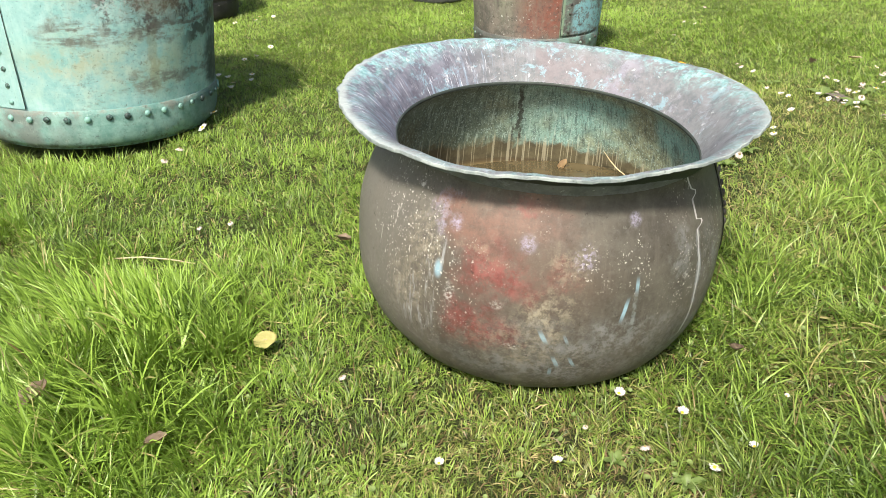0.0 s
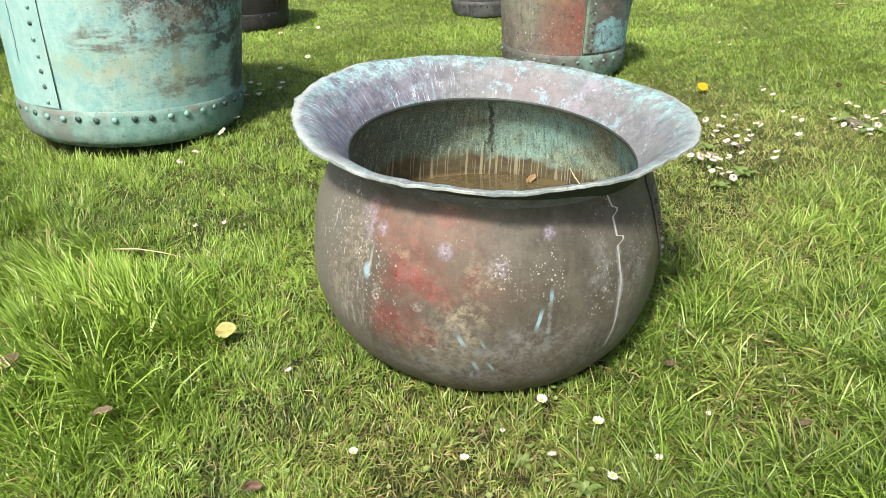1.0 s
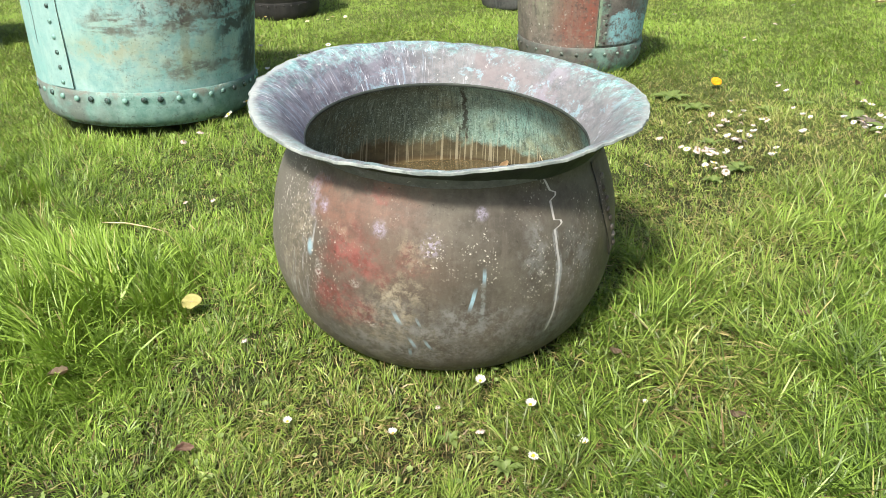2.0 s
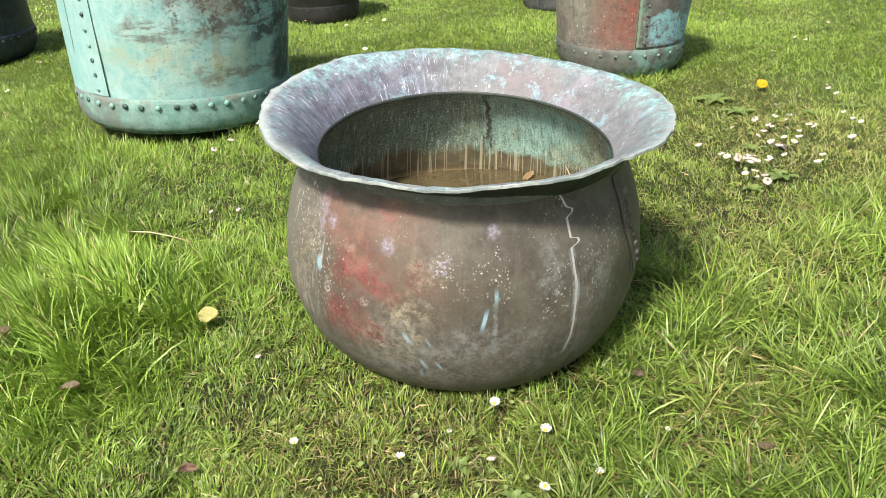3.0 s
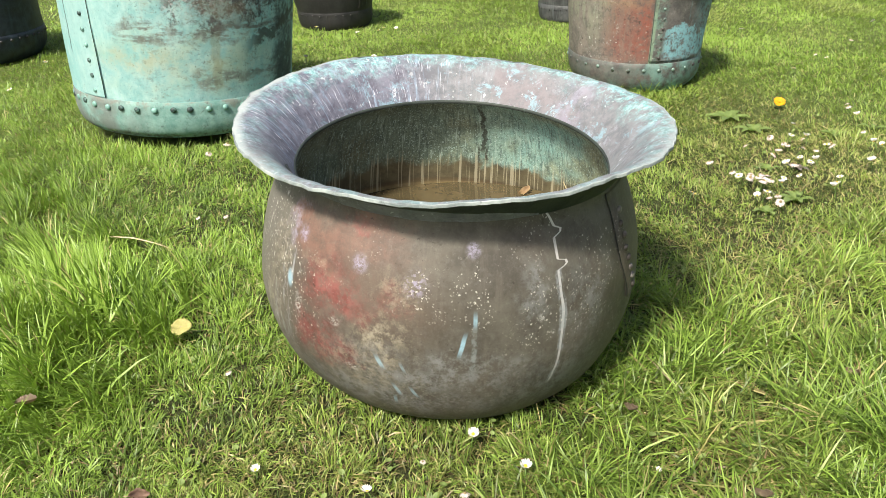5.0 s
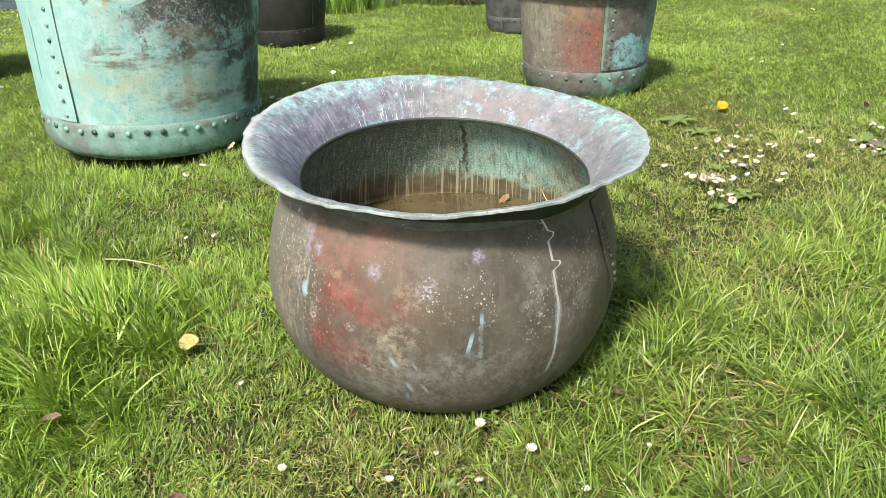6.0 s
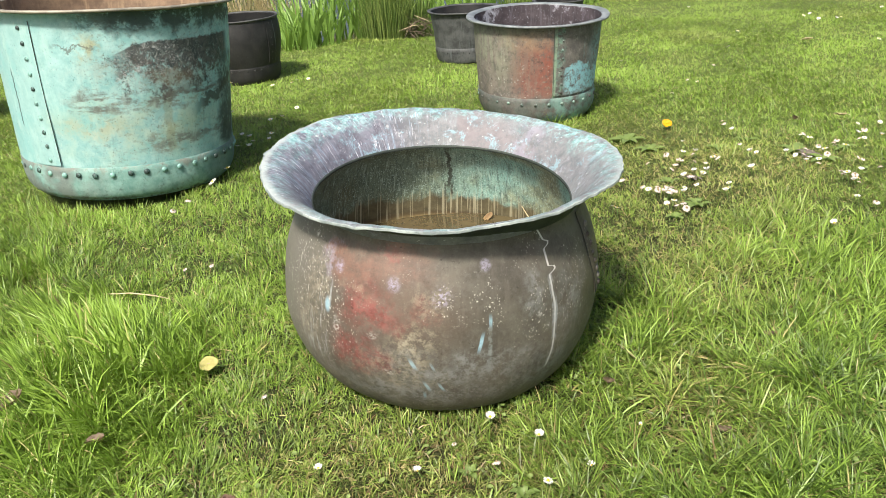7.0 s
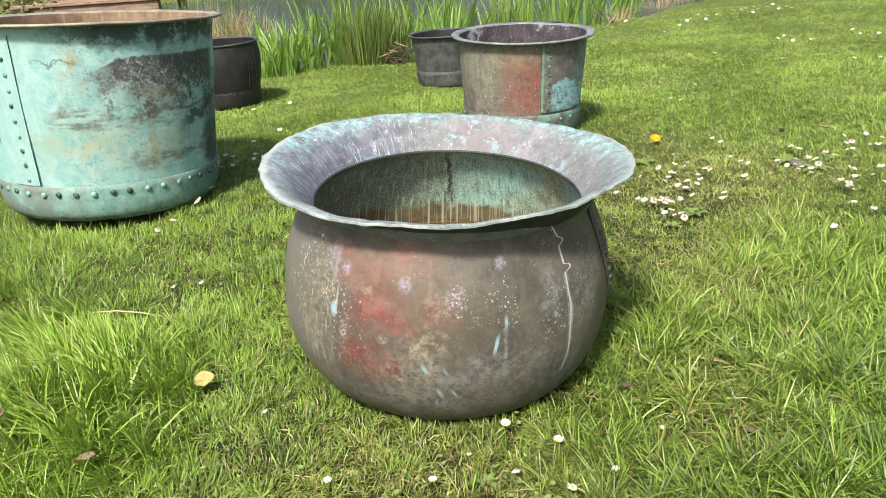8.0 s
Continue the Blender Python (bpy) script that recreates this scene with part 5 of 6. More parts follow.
for x, y, kind, s in ((0.467, 1.08, 0, 1.0), (0.33, 1.29, 1, 1.0), (0.45, 1.225, 1, 1.0), (0.36, 1.135, 2, 0.9), (0.2, 1.10, 1, 0.9), (0.58, 1.145, 1, 0.8), (-0.24, 1.36, 2, 0.8), (-0.03, 1.09, 1, 0.8), (0.68, 1.305, 1, 0.5), (0.26, 1.215, 2, 0.55)):
    plant(x, y, kind, 14, s * 1.1)
RIGHT = ((1.19, 2.83), (1.175, 2.8), (0.99, 2.66), (1.01, 2.79), (0.96, 2.83), (0.92, 2.86), (0.9, 2.88), (0.905, 2.83), (0.935, 2.78), (0.92, 2.68), (0.94, 2.7),
         (1.05, 2.97), (1.11, 3.05), (1.15, 3.03), (1.35, 3.74), (1.36, 3.61), (1.16, 4.37), (1.55, 5.15), (1.37, 4.67), (1.46, 2.47), (1.66, 2.63), (1.67, 2.86),
         (1.66, 2.92), (1.64, 2.94), (1.6, 3.12), (1.54, 3.1), (1.59, 3.08), (1.5, 3.24), (1.66, 3.46), (1.79, 3.47), (1.77, 3.32), (1.89, 3.55), (1.9, 3.48),
         (2.05, 3.72), (2.04, 3.56), (1.95, 3.6), (1.19, 3.22), (1.13, 3.28), (1.02, 3.15), (1.32, 3.05), (0.71, 2.63), (0.78, 2.96), (1.7, 3.27))
for k, (x, y) in enumerate(RIGHT):
    plant(x, y - 0.03, 2 if k % 3 == 2 or 3 < k < 9 else k % 2, 22, random.uniform(1.15, 1.5), 0.004)
    if k % 2 == 0:
        plant(x + random.uniform(-0.05, 0.05), y + random.uniform(-0.05, 0.05), 2 if k % 4 else 0, 25, random.uniform(0.9, 1.3), 0.008)
rnd = random.Random(77)
for cx, cy, sx, n in ((0.93, 2.83, 0.06, 9), (1.07, 3.1, 0.09, 7), (1.6, 3.2, 0.14, 11), (1.66, 2.9, 0.06, 6), (1.12, 3.26, 0.1, 6), (1.85, 3.5, 0.14, 5)):
    for k in range(n):
        plant(cx + rnd.gauss(0, sx), cy + rnd.gauss(0, 0.75 * sx), (2, 2, 1, 2, 0)[k % 5], 30, rnd.uniform(0.95, 1.4), 0.01)
LEFT = ((-0.95, 2.935), (-1.2, 2.89), (-1.05, 2.64), (-1.03, 2.72), (-1.28, 5.05), (-1.27, 5.12), (-1.37, 4.94), (-1.19, 5.13), (-1.7, 5.03), (-1.39, 4.19), (-1.11, 4.09),
        (-1.06, 4.12), (-1.03, 4.35), (-1.06, 3.66), (-1.04, 3.58), (-1.14, 3.7), (-1.0, 3.74), (-0.98, 3.65), (-1.1, 3.51), (-1.01, 3.48), (-0.76, 2.13), (-0.68, 2.15), (-2.9, 3.9), (-2.84, 3.8), (-2.6, 3.3))
for k, (x, y) in enumerate(LEFT):
    plant(x, y - 0.06, 0 if k in (0, 1) or 4 <= k <= 5 else (2 if k in (2, 3, 20, 21) else k % 2), 22, random.uniform(1.25, 1.6) * (0.6 if k in (20, 21) else 1.25 if k < 2 else 1), 0.018)
# a drift of daisies farther up the lawn
DRIFT = ((1.55, 8.47), (2.05, 8.02), (2.14, 8.21), (2.28, 8.5), (2.37, 8.56), (2.32, 8.23), (2.49, 8.57), (2.68, 8.78), (2.79, 8.88), (2.84, 8.89), (2.95, 8.99), (2.92, 8.61),
         (3.07, 8.93), (3.17, 8.99), (3.14, 8.6), (3.19, 8.65), (3.24, 8.62), (1.75, 7.46), (3.7, 8.36), (4.0, 9.01), (4.13, 9.21), (3.82, 8.29), (4.0, 8.5), (4.33, 9.08), (3.26, 7.01),
         (3.21, 6.75), (3.25, 6.74), (3.36, 6.74), (3.15, 6.31), (3.2, 6.29), (2.71, 5.57), (2.88, 5.51), (2.51, 6.63), (2.58, 6.67), (2.62, 6.52), (2.7, 6.49), (2.76, 6.53))
for k, (x, y) in enumerate(DRIFT):
    plant(x, y, k % 2, 22, 1.5 + 0.5 * (y > 7.5), 0.03)
    if y > 8.0 and k % 2:
        plant(x + 0.07 * math.sin(5 * k), y + 0.1 * math.cos(3 * k), 0, 25, 1.7, 0.03)
for x, y in ((1.9, 6.2), (1.2, 6.4), (0.95, 5.2), (1.75, 5.6)):
    plant(x, y, 0, 25, 1.5, 0.015)

for x, y, s in ((1.065, 3.77, 1.0), (-2.09, 2.54, 0.8)):
    d = flower("dandelion", "bright yellow dandelion flower open in the grass", "dandelion", "dandelions", DANDELION, DANDELION, 0.022, 9, 0.02, 26, 2, 0.04)
    d.matrix_world = pose(x, y, float(ground_z(x, y)), 30, 4, 0) @ Matrix.Scale(s * 1.15, 4)


# ---- leaves and stalks lying in the grass ----
def rosette(x, y, n, length, seed, mt=WEED, label="flat rosette of broad green weed leaves"):
    rnd = random.Random(seed)
    root = thing("weed_rosette", pose(x, y, float(ground_z(x, y)) + 0.004), label, "weed", "weeds in the lawn")
    for i in range(n):
        a = 6.283 * i / n + rnd.uniform(-0.3, 0.3)
        l = length * rnd.uniform(0.6, 1.1)
        bm = bmesh.new()
        prev = None
        for k in range(6):
            t = k / 5
            w = l * 0.2 * math.sin(math.pi * min(1, t * 0.9 + 0.08)) + 0.001
            z = 0.014 * math.sin(t * 2.2) * rnd.uniform(0.8, 1.1)
            row = [bm.verts.new((t * l, s * w, z + abs(s) * w * 0.4)) for s in (-1, 0, 1)]
            if prev:
                for j in range(2):
                    bm.faces.new((prev[j], prev[j + 1], row[j + 1], row[j]))
            prev = row
        bm.transform(Matrix.Rotation(a, 4, "Z"))
        part("leaf", bm, mt, root)


for k, (x, y, n, l) in enumerate(((0.86, 3.6, 7, 0.1), (0.95, 3.42, 6, 0.085), (1.58, 3.35, 5, 0.09), (1.66, 3.2, 5, 0.09), (0.98, 3.0, 5, 0.05), (1.25, 3.4, 4, 0.06), (1.05, 2.72, 6, 0.07),
                                  (1.4, 3.5, 4, 0.06), (0.42, 1.06, 6, 0.035), (0.3, 1.12, 6, 0.03), (0.95, 2.6, 5, 0.045), (1.8, 3.4, 5, 0.07))):
    rosette(x, y, n, l, 60 + k)
rosette(1.62, 3.28, 12, 0.065, 90, ROTTED, "withered grey-brown weed flattened among daisies")
rosette(1.08, 3.02, 8, 0.04, 91, ROTTED, "withered grey-brown weed flattened among daisies")

dead_leaf(pose(-0.85, 1.24, 0.078, 20, -30, 50), 0.072, DEAD_LEAF, "curled dark brown dead leaf in the long grass", curl=0.75, seed=1)
dead_leaf(pose(-0.565, 1.12, 0.062, 10, -10, 30), 0.044, DEAD_LEAF, "curled brown dead leaf in the grass", curl=0.75, seed=2)
dead_leaf(pose(-0.2, 0.975, 0.036, 40, 10, 40), 0.036, RED_LEAF, "curled reddish-brown dead leaf in the grass", curl=0.75, seed=4)
dead_leaf(pose(-0.33, 2.0, 0.03, 0, 5, 0), 0.044, DEAD_LEAF, "small brown dead leaf in the grass", curl=0.75, seed=5)
plant(-1.0, 3.08, 0, 20, 1.6, 0.008)
dead_leaf(pose(-1.06, 3.03, 0.04, 5, -8, 60), 0.06, RED_LEAF, "curled red-brown leaf at the foot of a vat", curl=0.75, seed=6)
dead_leaf(pose(0.86, 1.25, 0.036, 38, 10, 170), 0.036, DEAD_LEAF, "small brown dead leaf in the grass", curl=0.75, seed=7)
dead_leaf(pose(1.06, 1.67, 0.036, 38, 10, 165), 0.032, DEAD_LEAF, "small brown dead leaf in the grass", curl=0.75, seed=8)
dead_leaf(pose(1.68, 3.75, 0.04, 20, 10, 100), 0.056, DEAD_LEAF, "grey-brown dead leaf among daisies", curl=0.75, seed=9)
dead_leaf(pose(0.62, 1.44, 0.032, 34, 10, 150), 0.032, DEAD_LEAF, "small brown dead leaf in the grass", curl=0.75, seed=10)
dead_leaf(pose(1.93, 3.85, 0.03, 0, 0, 170), 0.06, STICK, "pale dry leaf lying on the lawn", seed=12)
dead_leaf(pose(0.03, 3.98, 0.035, 10, -14, 25), 0.07, STICK, "pale dry leaf at the foot of a vat", seed=14)
dead_leaf(pose(2.35, 5.9, 0.03, 0, 0, 15), 0.08, STICK, "pale dry leaf lying on the lawn", seed=13)


def yellow_leaf():
    root = thing("yellow_leaf", pose(-0.44, 1.477, 0.045, 40, -8, 12), "rounded pale yellow leaf lying in the grass", "leaf")
    bm = bmesh.new()
    rows = []
    for k in range(7):
        r = 0.024 * k / 6
        rows.append([bm.verts.new((r * math.cos(a) * 1.05 * (1 + 0.1 * math.sin(2.0 * a + 1) + 0.05 * math.sin(7.0 * a)), r * math.sin(a) * 0.86 * (1 + 0.07 * math.sin(3.0 * a)), 0.006 - 6.0 * r * r + 0.4 * abs(r * math.sin(a)) + 0.0016 * math.sin(5 * a) * k / 6))
                     for a in (2 * math.pi * i / 24 for i in range(24))])
    for k in range(6):
        for i in range(24):
            bm.faces.new((rows[k][i], rows[k][(i + 1) % 24], rows[k + 1][(i + 1) % 24], rows[k + 1][i]))
    bmesh.ops.remove_doubles(bm, verts=bm.verts[:], dist=1e-5)
    bmesh.ops.solidify(bm, geom=bm.faces[:], thickness=0.001)
    part("blade", bm, YELLOW_LEAF, root)
    part("midrib", tube([(-0.024, 0.001, 0.002), (0.0, 0.0, 0.0075), (0.022, -0.001, 0.003)], [0.0008, 0.0009, 0.0005], 5), DEAD_LEAF, root)


yellow_leaf()
stalk = new("dry_stalk", mesh_of("dry_stalk", tube([(-0.955, 1.88, 0.046), (-0.87, 1.876, 0.052), (-0.79, 1.868, 0.048), (-0.72, 1.86, 0.038)], [0.0022, 0.0024, 0.002, 0.0015], 6), STICK))
tagged(stalk, "thin dry straw-coloured stalk lying across the grass", "stalk")

twig = new("pale_twig", mesh_of("pale_twig", tube([(0.395, 1.965, 0.302), (0.408, 1.95, 0.284), (0.425, 1.925, 0.268), (0.452, 1.885, 0.256)], [0.0012, 0.0016, 0.0016, 0.001], 6), STICK))
tagged(twig, "thin pale curved twig lying against the inside of the cauldron", "twig")


# ---- grass ----
TUFTS = ((-0.70, 1.52, 0.24, 0.095), (-1.05, 1.75, 0.3, 0.055), (-0.64, 1.22, 0.26, 0.07), (-0.95, 1.2, 0.3, 0.05), (0.95, 1.85, 0.38, 0.014), (0.72, 1.56, 0.14, 0.03),
         (0.6, 1.16, 0.17, 0.05), (0.92, 1.08, 0.22, 0.04), (0.78, 1.3, 0.1, 0.03), (1.34, 2.48, 0.28, 0.045), (1.2, 2.2, 0.2, 0.02), (1.2, 1.5, 0.3, 0.02), (-1.5, 2.1, 0.35, 0.035), (0.66, 2.0, 0.2, 0.03), (0.55, 3.75, 0.25, 0.03), (0.95, 1.45, 0.4, 0.034), (1.35, 1.9, 0.4, 0.03), (0.7, 1.75, 0.2, 0.02), (-0.85, 1.5, 0.3, 0.03))
SOLIDS = ((0.185, 1.655, 0.27), (-1.485, 3.125, 0.40), (0.399, 4.193, 0.26), (-1.75, 5.37, 0.22), (-0.153, 5.87, 0.21), (-3.616, 4.055, 0.33), (0.62, 6.45, 0.21))


CLEAR = [(-0.443, 1.47, 0.075), (-0.85, 1.9, 0.09), (-0.76, 1.9, 0.06)] + [(x, y - 0.03, 0.055) for x, y in RIGHT] + [(x, y - 0.07, 0.07) for x, y in LEFT] + [(-1.0, 3.06, 0.06)]


def lawn(seed=5):
    rng = np.random.RandomState(seed)
    X, Y = [], []
    for y0, y1, per in ((0.4, 0.85, 20000), (0.85, 1.7, 50000), (1.7, 2.5, 32000), (2.5, 3.6, 25000), (3.6, 5.2, 15000), (5.2, 7.5, 8000), (7.5, 10.0, 3200), (10.0, 15.0, 900)):
        wide = 1.24 * (0.5 * (y0 + y1) + 0.25) + 1.47
        n = int(per * (y1 - y0) * wide)
        yy = rng.uniform(y0, y1, n)
        half = 0.62 * (yy + 0.25) + 0.735
        X.append(0.115 + rng.uniform(-1, 1, n) * half * (1 + 0.25 * np.abs(rng.normal(0, 1, n)) ** 3 * (rng.random_sample(n) < 0.3)))
        Y.append(yy + rng.normal(0, 0.06, n) - 0.25 * np.abs(rng.normal(0, 1, n)) * (rng.random_sample(n) < 0.1) * (0.8 < y0 < 1))
    # thinner, broader blades over the lawn round about
    n = 150000
    xx, yy = rng.normal(0, 4.6, n), rng.uniform(-3.5, 16.0, n)
    out = (np.abs(xx - 0.115) > 0.62 * (yy + 0.25) + 0.7) | (yy < 0.85)
    X.append(xx[out])
    Y.append(yy[out])
    x, y = np.concatenate(X), np.concatenate(Y)
    rough = np.zeros(len(x))
    rough[len(x) - out.sum():] = 1.0
    keep = y < bank(x) + 0.12
    for cx, cy, r in SOLIDS:
        keep &= (x - cx) ** 2 + (y - cy) ** 2 > r * r
    # worn, open spots
    def waves(s, k):
        q = np.random.RandomState(k)
        out = np.zeros_like(x)
        for _ in range(7):
            a, ph, f = q.uniform(0, 6.283), q.uniform(0, 6.283), s * q.uniform(0.6, 1.7)
            out += np.sin(f * (x * np.cos(a) + y * np.sin(a)) + ph)
        return out / 3.0
    def tufts(s, k):
        """The nearest tuft of a scattered set: way out from it, distance as a share of its size, and three numbers of its own."""
        q = np.random.RandomState(k).random_sample((4096, 5))
        i0, j0 = np.floor(x / s).astype(int), np.floor(y / s).astype(int)
        best = np.full(len(x), 9.0)
        ux, uy, own = np.zeros(len(x)), np.zeros(len(x)), np.zeros((len(x), 3))
        for di in (-1, 0, 1):
            for dj in (-1, 0, 1):
                i, j = i0 + di, j0 + dj
                h = q[(i * 1619 + j * 31337) % 4096]
                dx, dy = x / s - i - h[:, 0], y / s - j - h[:, 1]
                d = np.hypot(dx, dy)
                new_best = d < best
                best[new_best], ux[new_best], uy[new_best], own[new_best] = d[new_best], dx[new_best], dy[new_best], h[new_best, 2:]
        return ux, uy, best, own
    ux, uy, gap, own = tufts(0.055, 11)
    sweep = tufts(0.15, 12)[3][:, 1]
    clumpy, patch, turn = waves(26.0, 1) + 0.8 * waves(80.0, 4), waves(5.0, 2), waves(3.0, 3)
    worn = 0.6 * np.exp(-((x - 0.02) ** 2 + (y - 1.1) ** 2) / 0.07) + 0.9 * np.exp(-((x - 1.1) ** 2 + (y - 3.0) ** 2) / 0.2) + 0.8 * np.exp(-((x - 1.62) ** 2 + (y - 3.25) ** 2) / 0.06) + 0.8 * np.exp(-((x - 0.84) ** 2 + (y - 1.46) ** 2) / 0.03) + 0.5 * np.exp(-((x - 0.83) ** 2 + (y - 1.23) ** 2) / 0.012) + 0.6 * np.exp(-((x - 0.85) ** 2 + (y - 2.3) ** 2) / 0.08) + 0.5 * np.exp(-((x - 0.98) ** 2 + (y - 1.95) ** 2) / 0.05) + 0.35 * np.exp(-((x - 0.35) ** 2 + (y - 1.1) ** 2) / 0.05) + 0.6 * np.exp(-((x - 0.9) ** 2 + (y - 3.7) ** 2) / 0.1)
    keep &= rng.random_sample(len(x)) < np.maximum(0.45, 0.74 + 0.28 * clumpy * (1 - smooth(y, 2.0, 5.0)) - 0.05 * worn)
    keep &= rng.random_sample(len(x)) < 1.12 - 0.5 * np.clip(gap - 0.25, 0, 1) * (1 - smooth(y, 2.5, 5.0))
    x, y, clumpy, patch, turn, worn, rough, ux, uy, gap, own, sweep = (v[keep] for v in (x, y, clumpy, patch, turn, worn, rough, ux, uy, gap, own, sweep))
    n = len(x)
    far = smooth(y, 2.0, 7.0)
    tall = np.zeros(n)
    for cx, cy, r, h in TUFTS:
        tall += h * np.exp(-((x - cx) ** 2 + (y - cy) ** 2) / (r * r) * 1.4)
    L = (0.034 + 0.007 * patch + 0.004 * clumpy + tall * (0.9 + 0.4 * clumpy)) * rng.uniform(0.5, 1.45, n)
    L *= (0.7 + 0.65 * own[:, 0]) * (1.15 - 0.35 * gap) * (1 - 0.45 * far)
    L = np.clip(L * (1 - 0.2 * np.clip(worn, 0, 1)), 0.014, 0.2)
    clear = np.zeros(n)
    for cx, cy, r in CLEAR:
        clear = np.maximum(clear, np.exp(-((x - cx) ** 2 + (y - cy + 0.6 * r) ** 2) / (r * r)))
    L *= 1 - 0.6 * clear
    wid = (0.0014 + 0.0016 * rng.random_sample(n) + 0.0022 * far + 0.009 * rough) * (1 + 8.0 * tall)
    common = 6.283 * own[:, 1] * 0.45 + 1.2 + 2.2 * turn
    az = np.arctan2(uy + 0.45 * np.sin(common), ux + 0.45 * np.cos(common)) + rng.normal(0, 0.5, n)
    long_left = (tall > 0.025) & (x < 0.3)
    az[long_left] = (2.4 + 3.4 * sweep + rng.normal(0, 0.4, n))[long_left]
    loose = rng.random_sample(n) < 0.25 + 6.0 * np.clip(tall * (x > 0.3), 0, 0.05) + 0.5 * np.clip(worn, 0, 1)
    az[loose] = rng.uniform(0, 6.283, loose.sum())
    lean = np.clip(np.abs(rng.normal(0.55, 0.35, n)) + 0.5 * np.clip(gap, 0, 1) - 2.0 * tall * (x < 0.3) + 3.0 * np.clip(tall * (x > 0.3), 0, 0.06), 0.05, 1.45)
    bend = rng.uniform(-0.1, 0.8, n) + 2.2 * tall
    flat = rng.random_sample(n) < 0.22 + 0.4 * np.clip(worn, 0, 1)
    lean[flat] = rng.uniform(1.2, 1.55, flat.sum())
    dead = np.where(flat, rng.random_sample(n) < 0.55, rng.random_sample(n) < 0.045).astype(float) * rng.uniform(0.5, 1, n)
    dead = dead * (1 - 0.5 * far) + 0.22 * far * np.clip(patch * turn, 0, 1)
    dead = np.maximum(dead, np.clip(worn * rng.uniform(-0.3, 0.7, n), 0, 0.8))
    # tone varies by blade and tuft; its drop with gap paints shade between tufts
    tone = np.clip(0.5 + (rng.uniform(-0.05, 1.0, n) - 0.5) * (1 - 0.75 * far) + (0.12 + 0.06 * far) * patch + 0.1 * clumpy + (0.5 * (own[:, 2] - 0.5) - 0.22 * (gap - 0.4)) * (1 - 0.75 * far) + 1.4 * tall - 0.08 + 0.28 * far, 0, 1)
    # darker patches before and right of the cauldron: a person's cast shadow in blade tone
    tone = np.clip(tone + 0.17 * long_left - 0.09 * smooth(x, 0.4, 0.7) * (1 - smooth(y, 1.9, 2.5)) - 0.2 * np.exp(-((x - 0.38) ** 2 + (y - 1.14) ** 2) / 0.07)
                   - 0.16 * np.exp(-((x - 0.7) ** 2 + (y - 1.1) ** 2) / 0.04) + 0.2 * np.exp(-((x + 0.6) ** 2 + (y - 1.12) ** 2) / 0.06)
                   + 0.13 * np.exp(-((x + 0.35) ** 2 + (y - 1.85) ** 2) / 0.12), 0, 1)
    moss = np.exp(-((x - 1.05) ** 2 + (y - 3.35) ** 2) / 0.4)
    dead = np.clip(dead + 0.3 * moss * rng.random_sample(n) + 0.2 * (rng.random_sample(n) < 0.4) * np.exp(-((x - 0.3) ** 2 + (y - 1.1) ** 2) / 0.1), 0, 1)
    ox, oy = np.cos(az), np.sin(az)
    tw = az + math.pi / 2 + rng.normal(0, 0.5, n)
    sx, sy = np.cos(tw) * wid / 2, np.sin(tw) * wid / 2
    z = ground_z(x, y) - 0.003
    a1, a2 = lean, lean + bend * 0.55
    a3 = lean + bend
    s1, s2, s3 = L * 0.4, L * 0.35, L * 0.25
    p0 = np.stack((x, y, z), -1)
    p1 = p0 + np.stack((ox * np.sin(a1) * s1, oy * np.sin(a1) * s1, np.cos(a1) * s1), -1)
    p2 = p1 + np.stack((ox * np.sin(a2) * s2, oy * np.sin(a2) * s2, np.cos(a2) * s2), -1)
    p3 = p2 + np.stack((ox * np.sin(a3) * s3, oy * np.sin(a3) * s3, np.cos(a3) * s3), -1)
    low = rng.random_sample(n)
    for p in (p1, p2, p3):
        p[:, 2] = np.maximum(p[:, 2], z + 0.004 + 0.012 * low)
    sd = np.stack((sx, sy, 0.35 * wid * rng.uniform(-1, 1, n)), -1)
    fine = (y < 2.6) & (rough < 0.5)
    # near blades: 7 corners; far blades: 5
    nf, nc = fine.sum(), (~fine).sum()
    Vf = np.stack((p0 - sd, p0 + sd, p1 - sd, p1 + sd, p2 - 0.75 * sd, p2 + 0.75 * sd, p3), 1)[fine].reshape(-1, 3)
    Vc = np.stack((p0 - sd, p0 + sd, p2 - 0.8 * sd, p2 + 0.8 * sd, p3), 1)[~fine].reshape(-1, 3)
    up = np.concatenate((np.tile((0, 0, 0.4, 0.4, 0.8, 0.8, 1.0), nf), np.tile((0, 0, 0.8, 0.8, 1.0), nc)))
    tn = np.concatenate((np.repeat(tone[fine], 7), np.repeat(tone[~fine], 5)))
    dd = np.concatenate((np.repeat(dead[fine], 7), np.repeat(dead[~fine], 5)))
    bf, bc = np.arange(nf)[:, None] * 7, nf * 7 + np.arange(nc)[:, None] * 5
    quads = np.concatenate(((bf + [0, 1, 3, 2]), (bf + [2, 3, 5, 4]), (bc + [0, 1, 3, 2])))
    tris = np.concatenate(((bf + [4, 5, 6]), (bc + [2, 3, 4])))
    V = np.concatenate((Vf, Vc))
    me = bpy.data.meshes.new("lawn_grass")
    me.vertices.add(len(V))
    me.vertices.foreach_set("co", V.astype(np.float32).ravel())
    loops = np.concatenate((quads.ravel(), tris.ravel())).astype(np.int32)
    me.loops.add(len(loops))
    me.loops.foreach_set("vertex_index", loops)
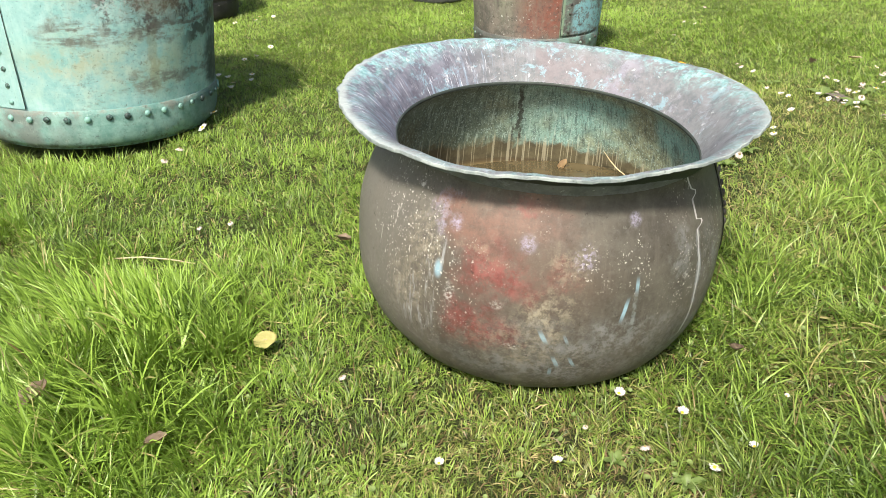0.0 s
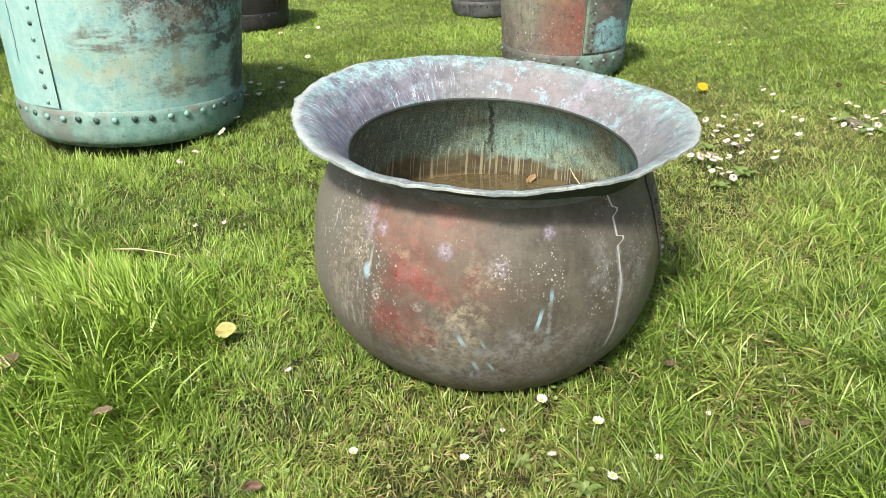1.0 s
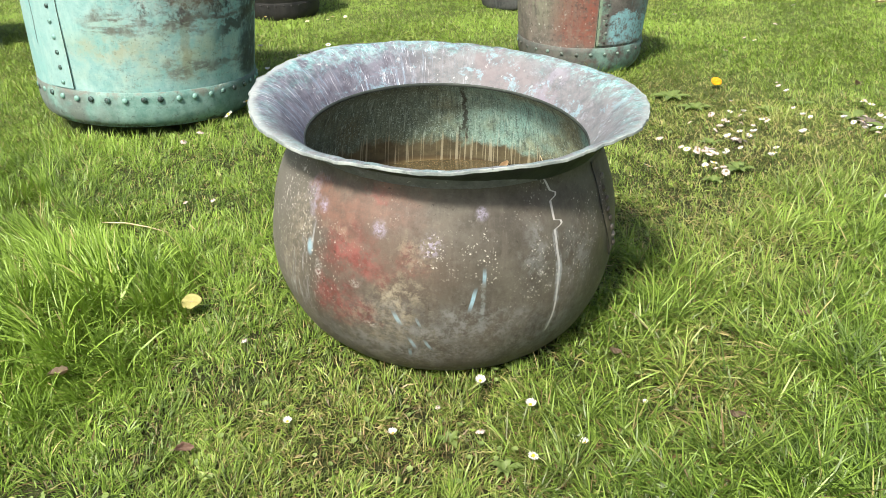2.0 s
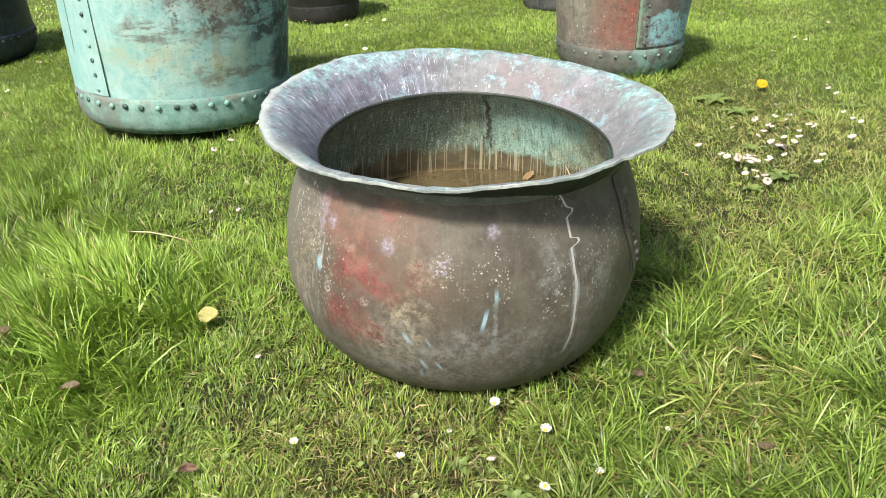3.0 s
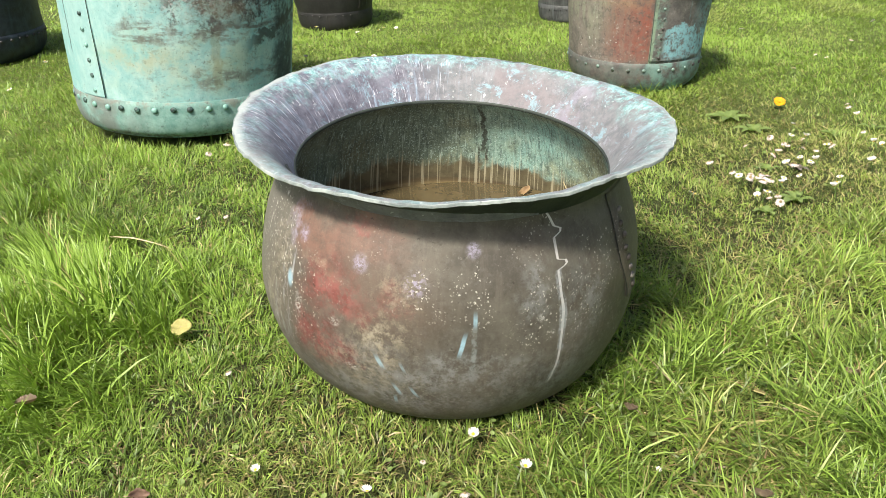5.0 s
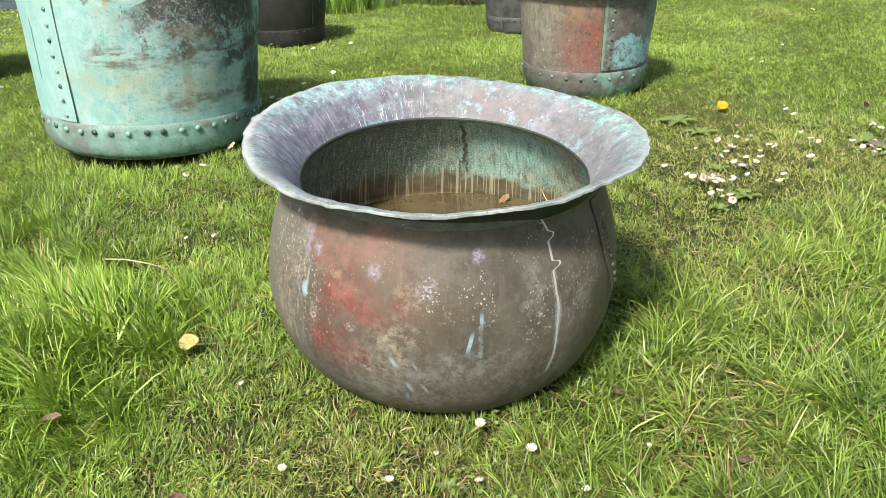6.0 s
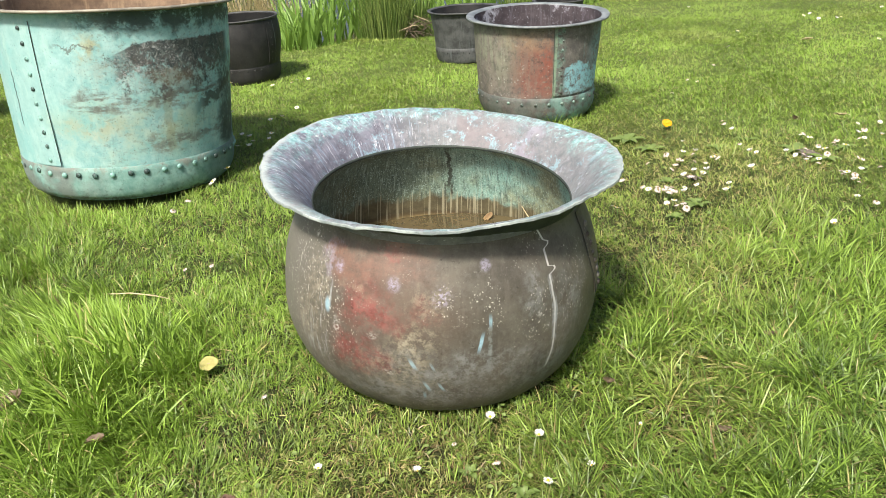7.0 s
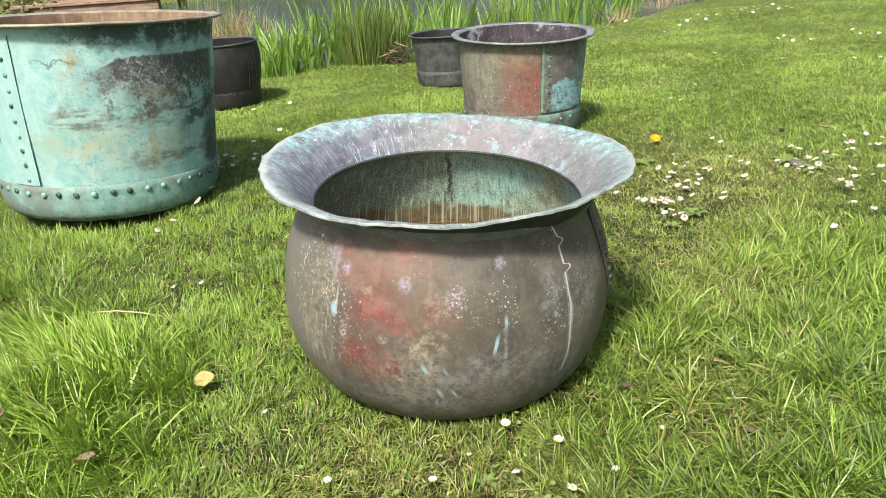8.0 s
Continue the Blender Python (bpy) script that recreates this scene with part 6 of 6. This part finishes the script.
    starts = np.concatenate((np.arange(len(quads)) * 4, len(quads) * 4 + np.arange(len(tris)) * 3)).astype(np.int32)
    me.polygons.add(len(starts))
    me.polygons.foreach_set("loop_start", starts)
    me.polygons.foreach_set("use_smooth", np.ones(len(starts), bool))
    me.update(calc_edges=True)
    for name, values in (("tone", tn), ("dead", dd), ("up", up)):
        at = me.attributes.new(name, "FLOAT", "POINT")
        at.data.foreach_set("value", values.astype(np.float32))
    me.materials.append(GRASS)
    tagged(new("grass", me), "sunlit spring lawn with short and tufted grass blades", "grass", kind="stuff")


def clover(seed=8):
    """Small round leaves among the grass."""
    rng = np.random.RandomState(seed)
    n = 5200
    y = 0.6 + 3.4 * rng.random_sample(n) ** 1.3
    x = rng.uniform(-1, 1, n) * (0.62 * (y + 0.25) + 0.6) + 0.12
    keep = np.sin(9 * x + 4 * y) + np.sin(7 * y - 5 * x + 1) + rng.normal(0, 0.7, n) > 0.5
    for cx, cy, r in SOLIDS:
        keep &= (x - cx) ** 2 + (y - cy) ** 2 > (r + 0.03) ** 2
    x, y = x[keep], y[keep]
    n = len(x)
    z = ground_z(x, y) + rng.uniform(0.008, 0.028, n)
    r = rng.uniform(0.0035, 0.0075, n)
    u = np.stack((rng.normal(0, 0.35, n), rng.normal(0, 0.35, n), np.ones(n)), -1)
    u /= np.linalg.norm(u, axis=1)[:, None]
    e = np.cross(u, rng.normal(size=(n, 3)))
    e /= np.linalg.norm(e, axis=1)[:, None]
    f = np.cross(u, e)
    c = np.stack((x, y, z), -1)
    ring = [c + r[:, None] * (e * math.cos(a) * 1.15 + f * math.sin(a)) for a in np.arange(7) * 2 * math.pi / 7]
    V = np.stack([c - u * r[:, None] * 0.3] + ring, 1).reshape(-1, 3)
    b = np.arange(n)[:, None] * 8
    F = np.concatenate([b + [0, 1 + i, 1 + (i + 1) % 7] for i in range(7)])
    me = bpy.data.meshes.new("clover")
    me.from_pydata(V.tolist(), [], F.tolist())
    me.materials.append(WEED)
    tagged(new("clover", me), "small round clover leaves scattered through the lawn", "clover", kind="stuff")


lawn()
clover()
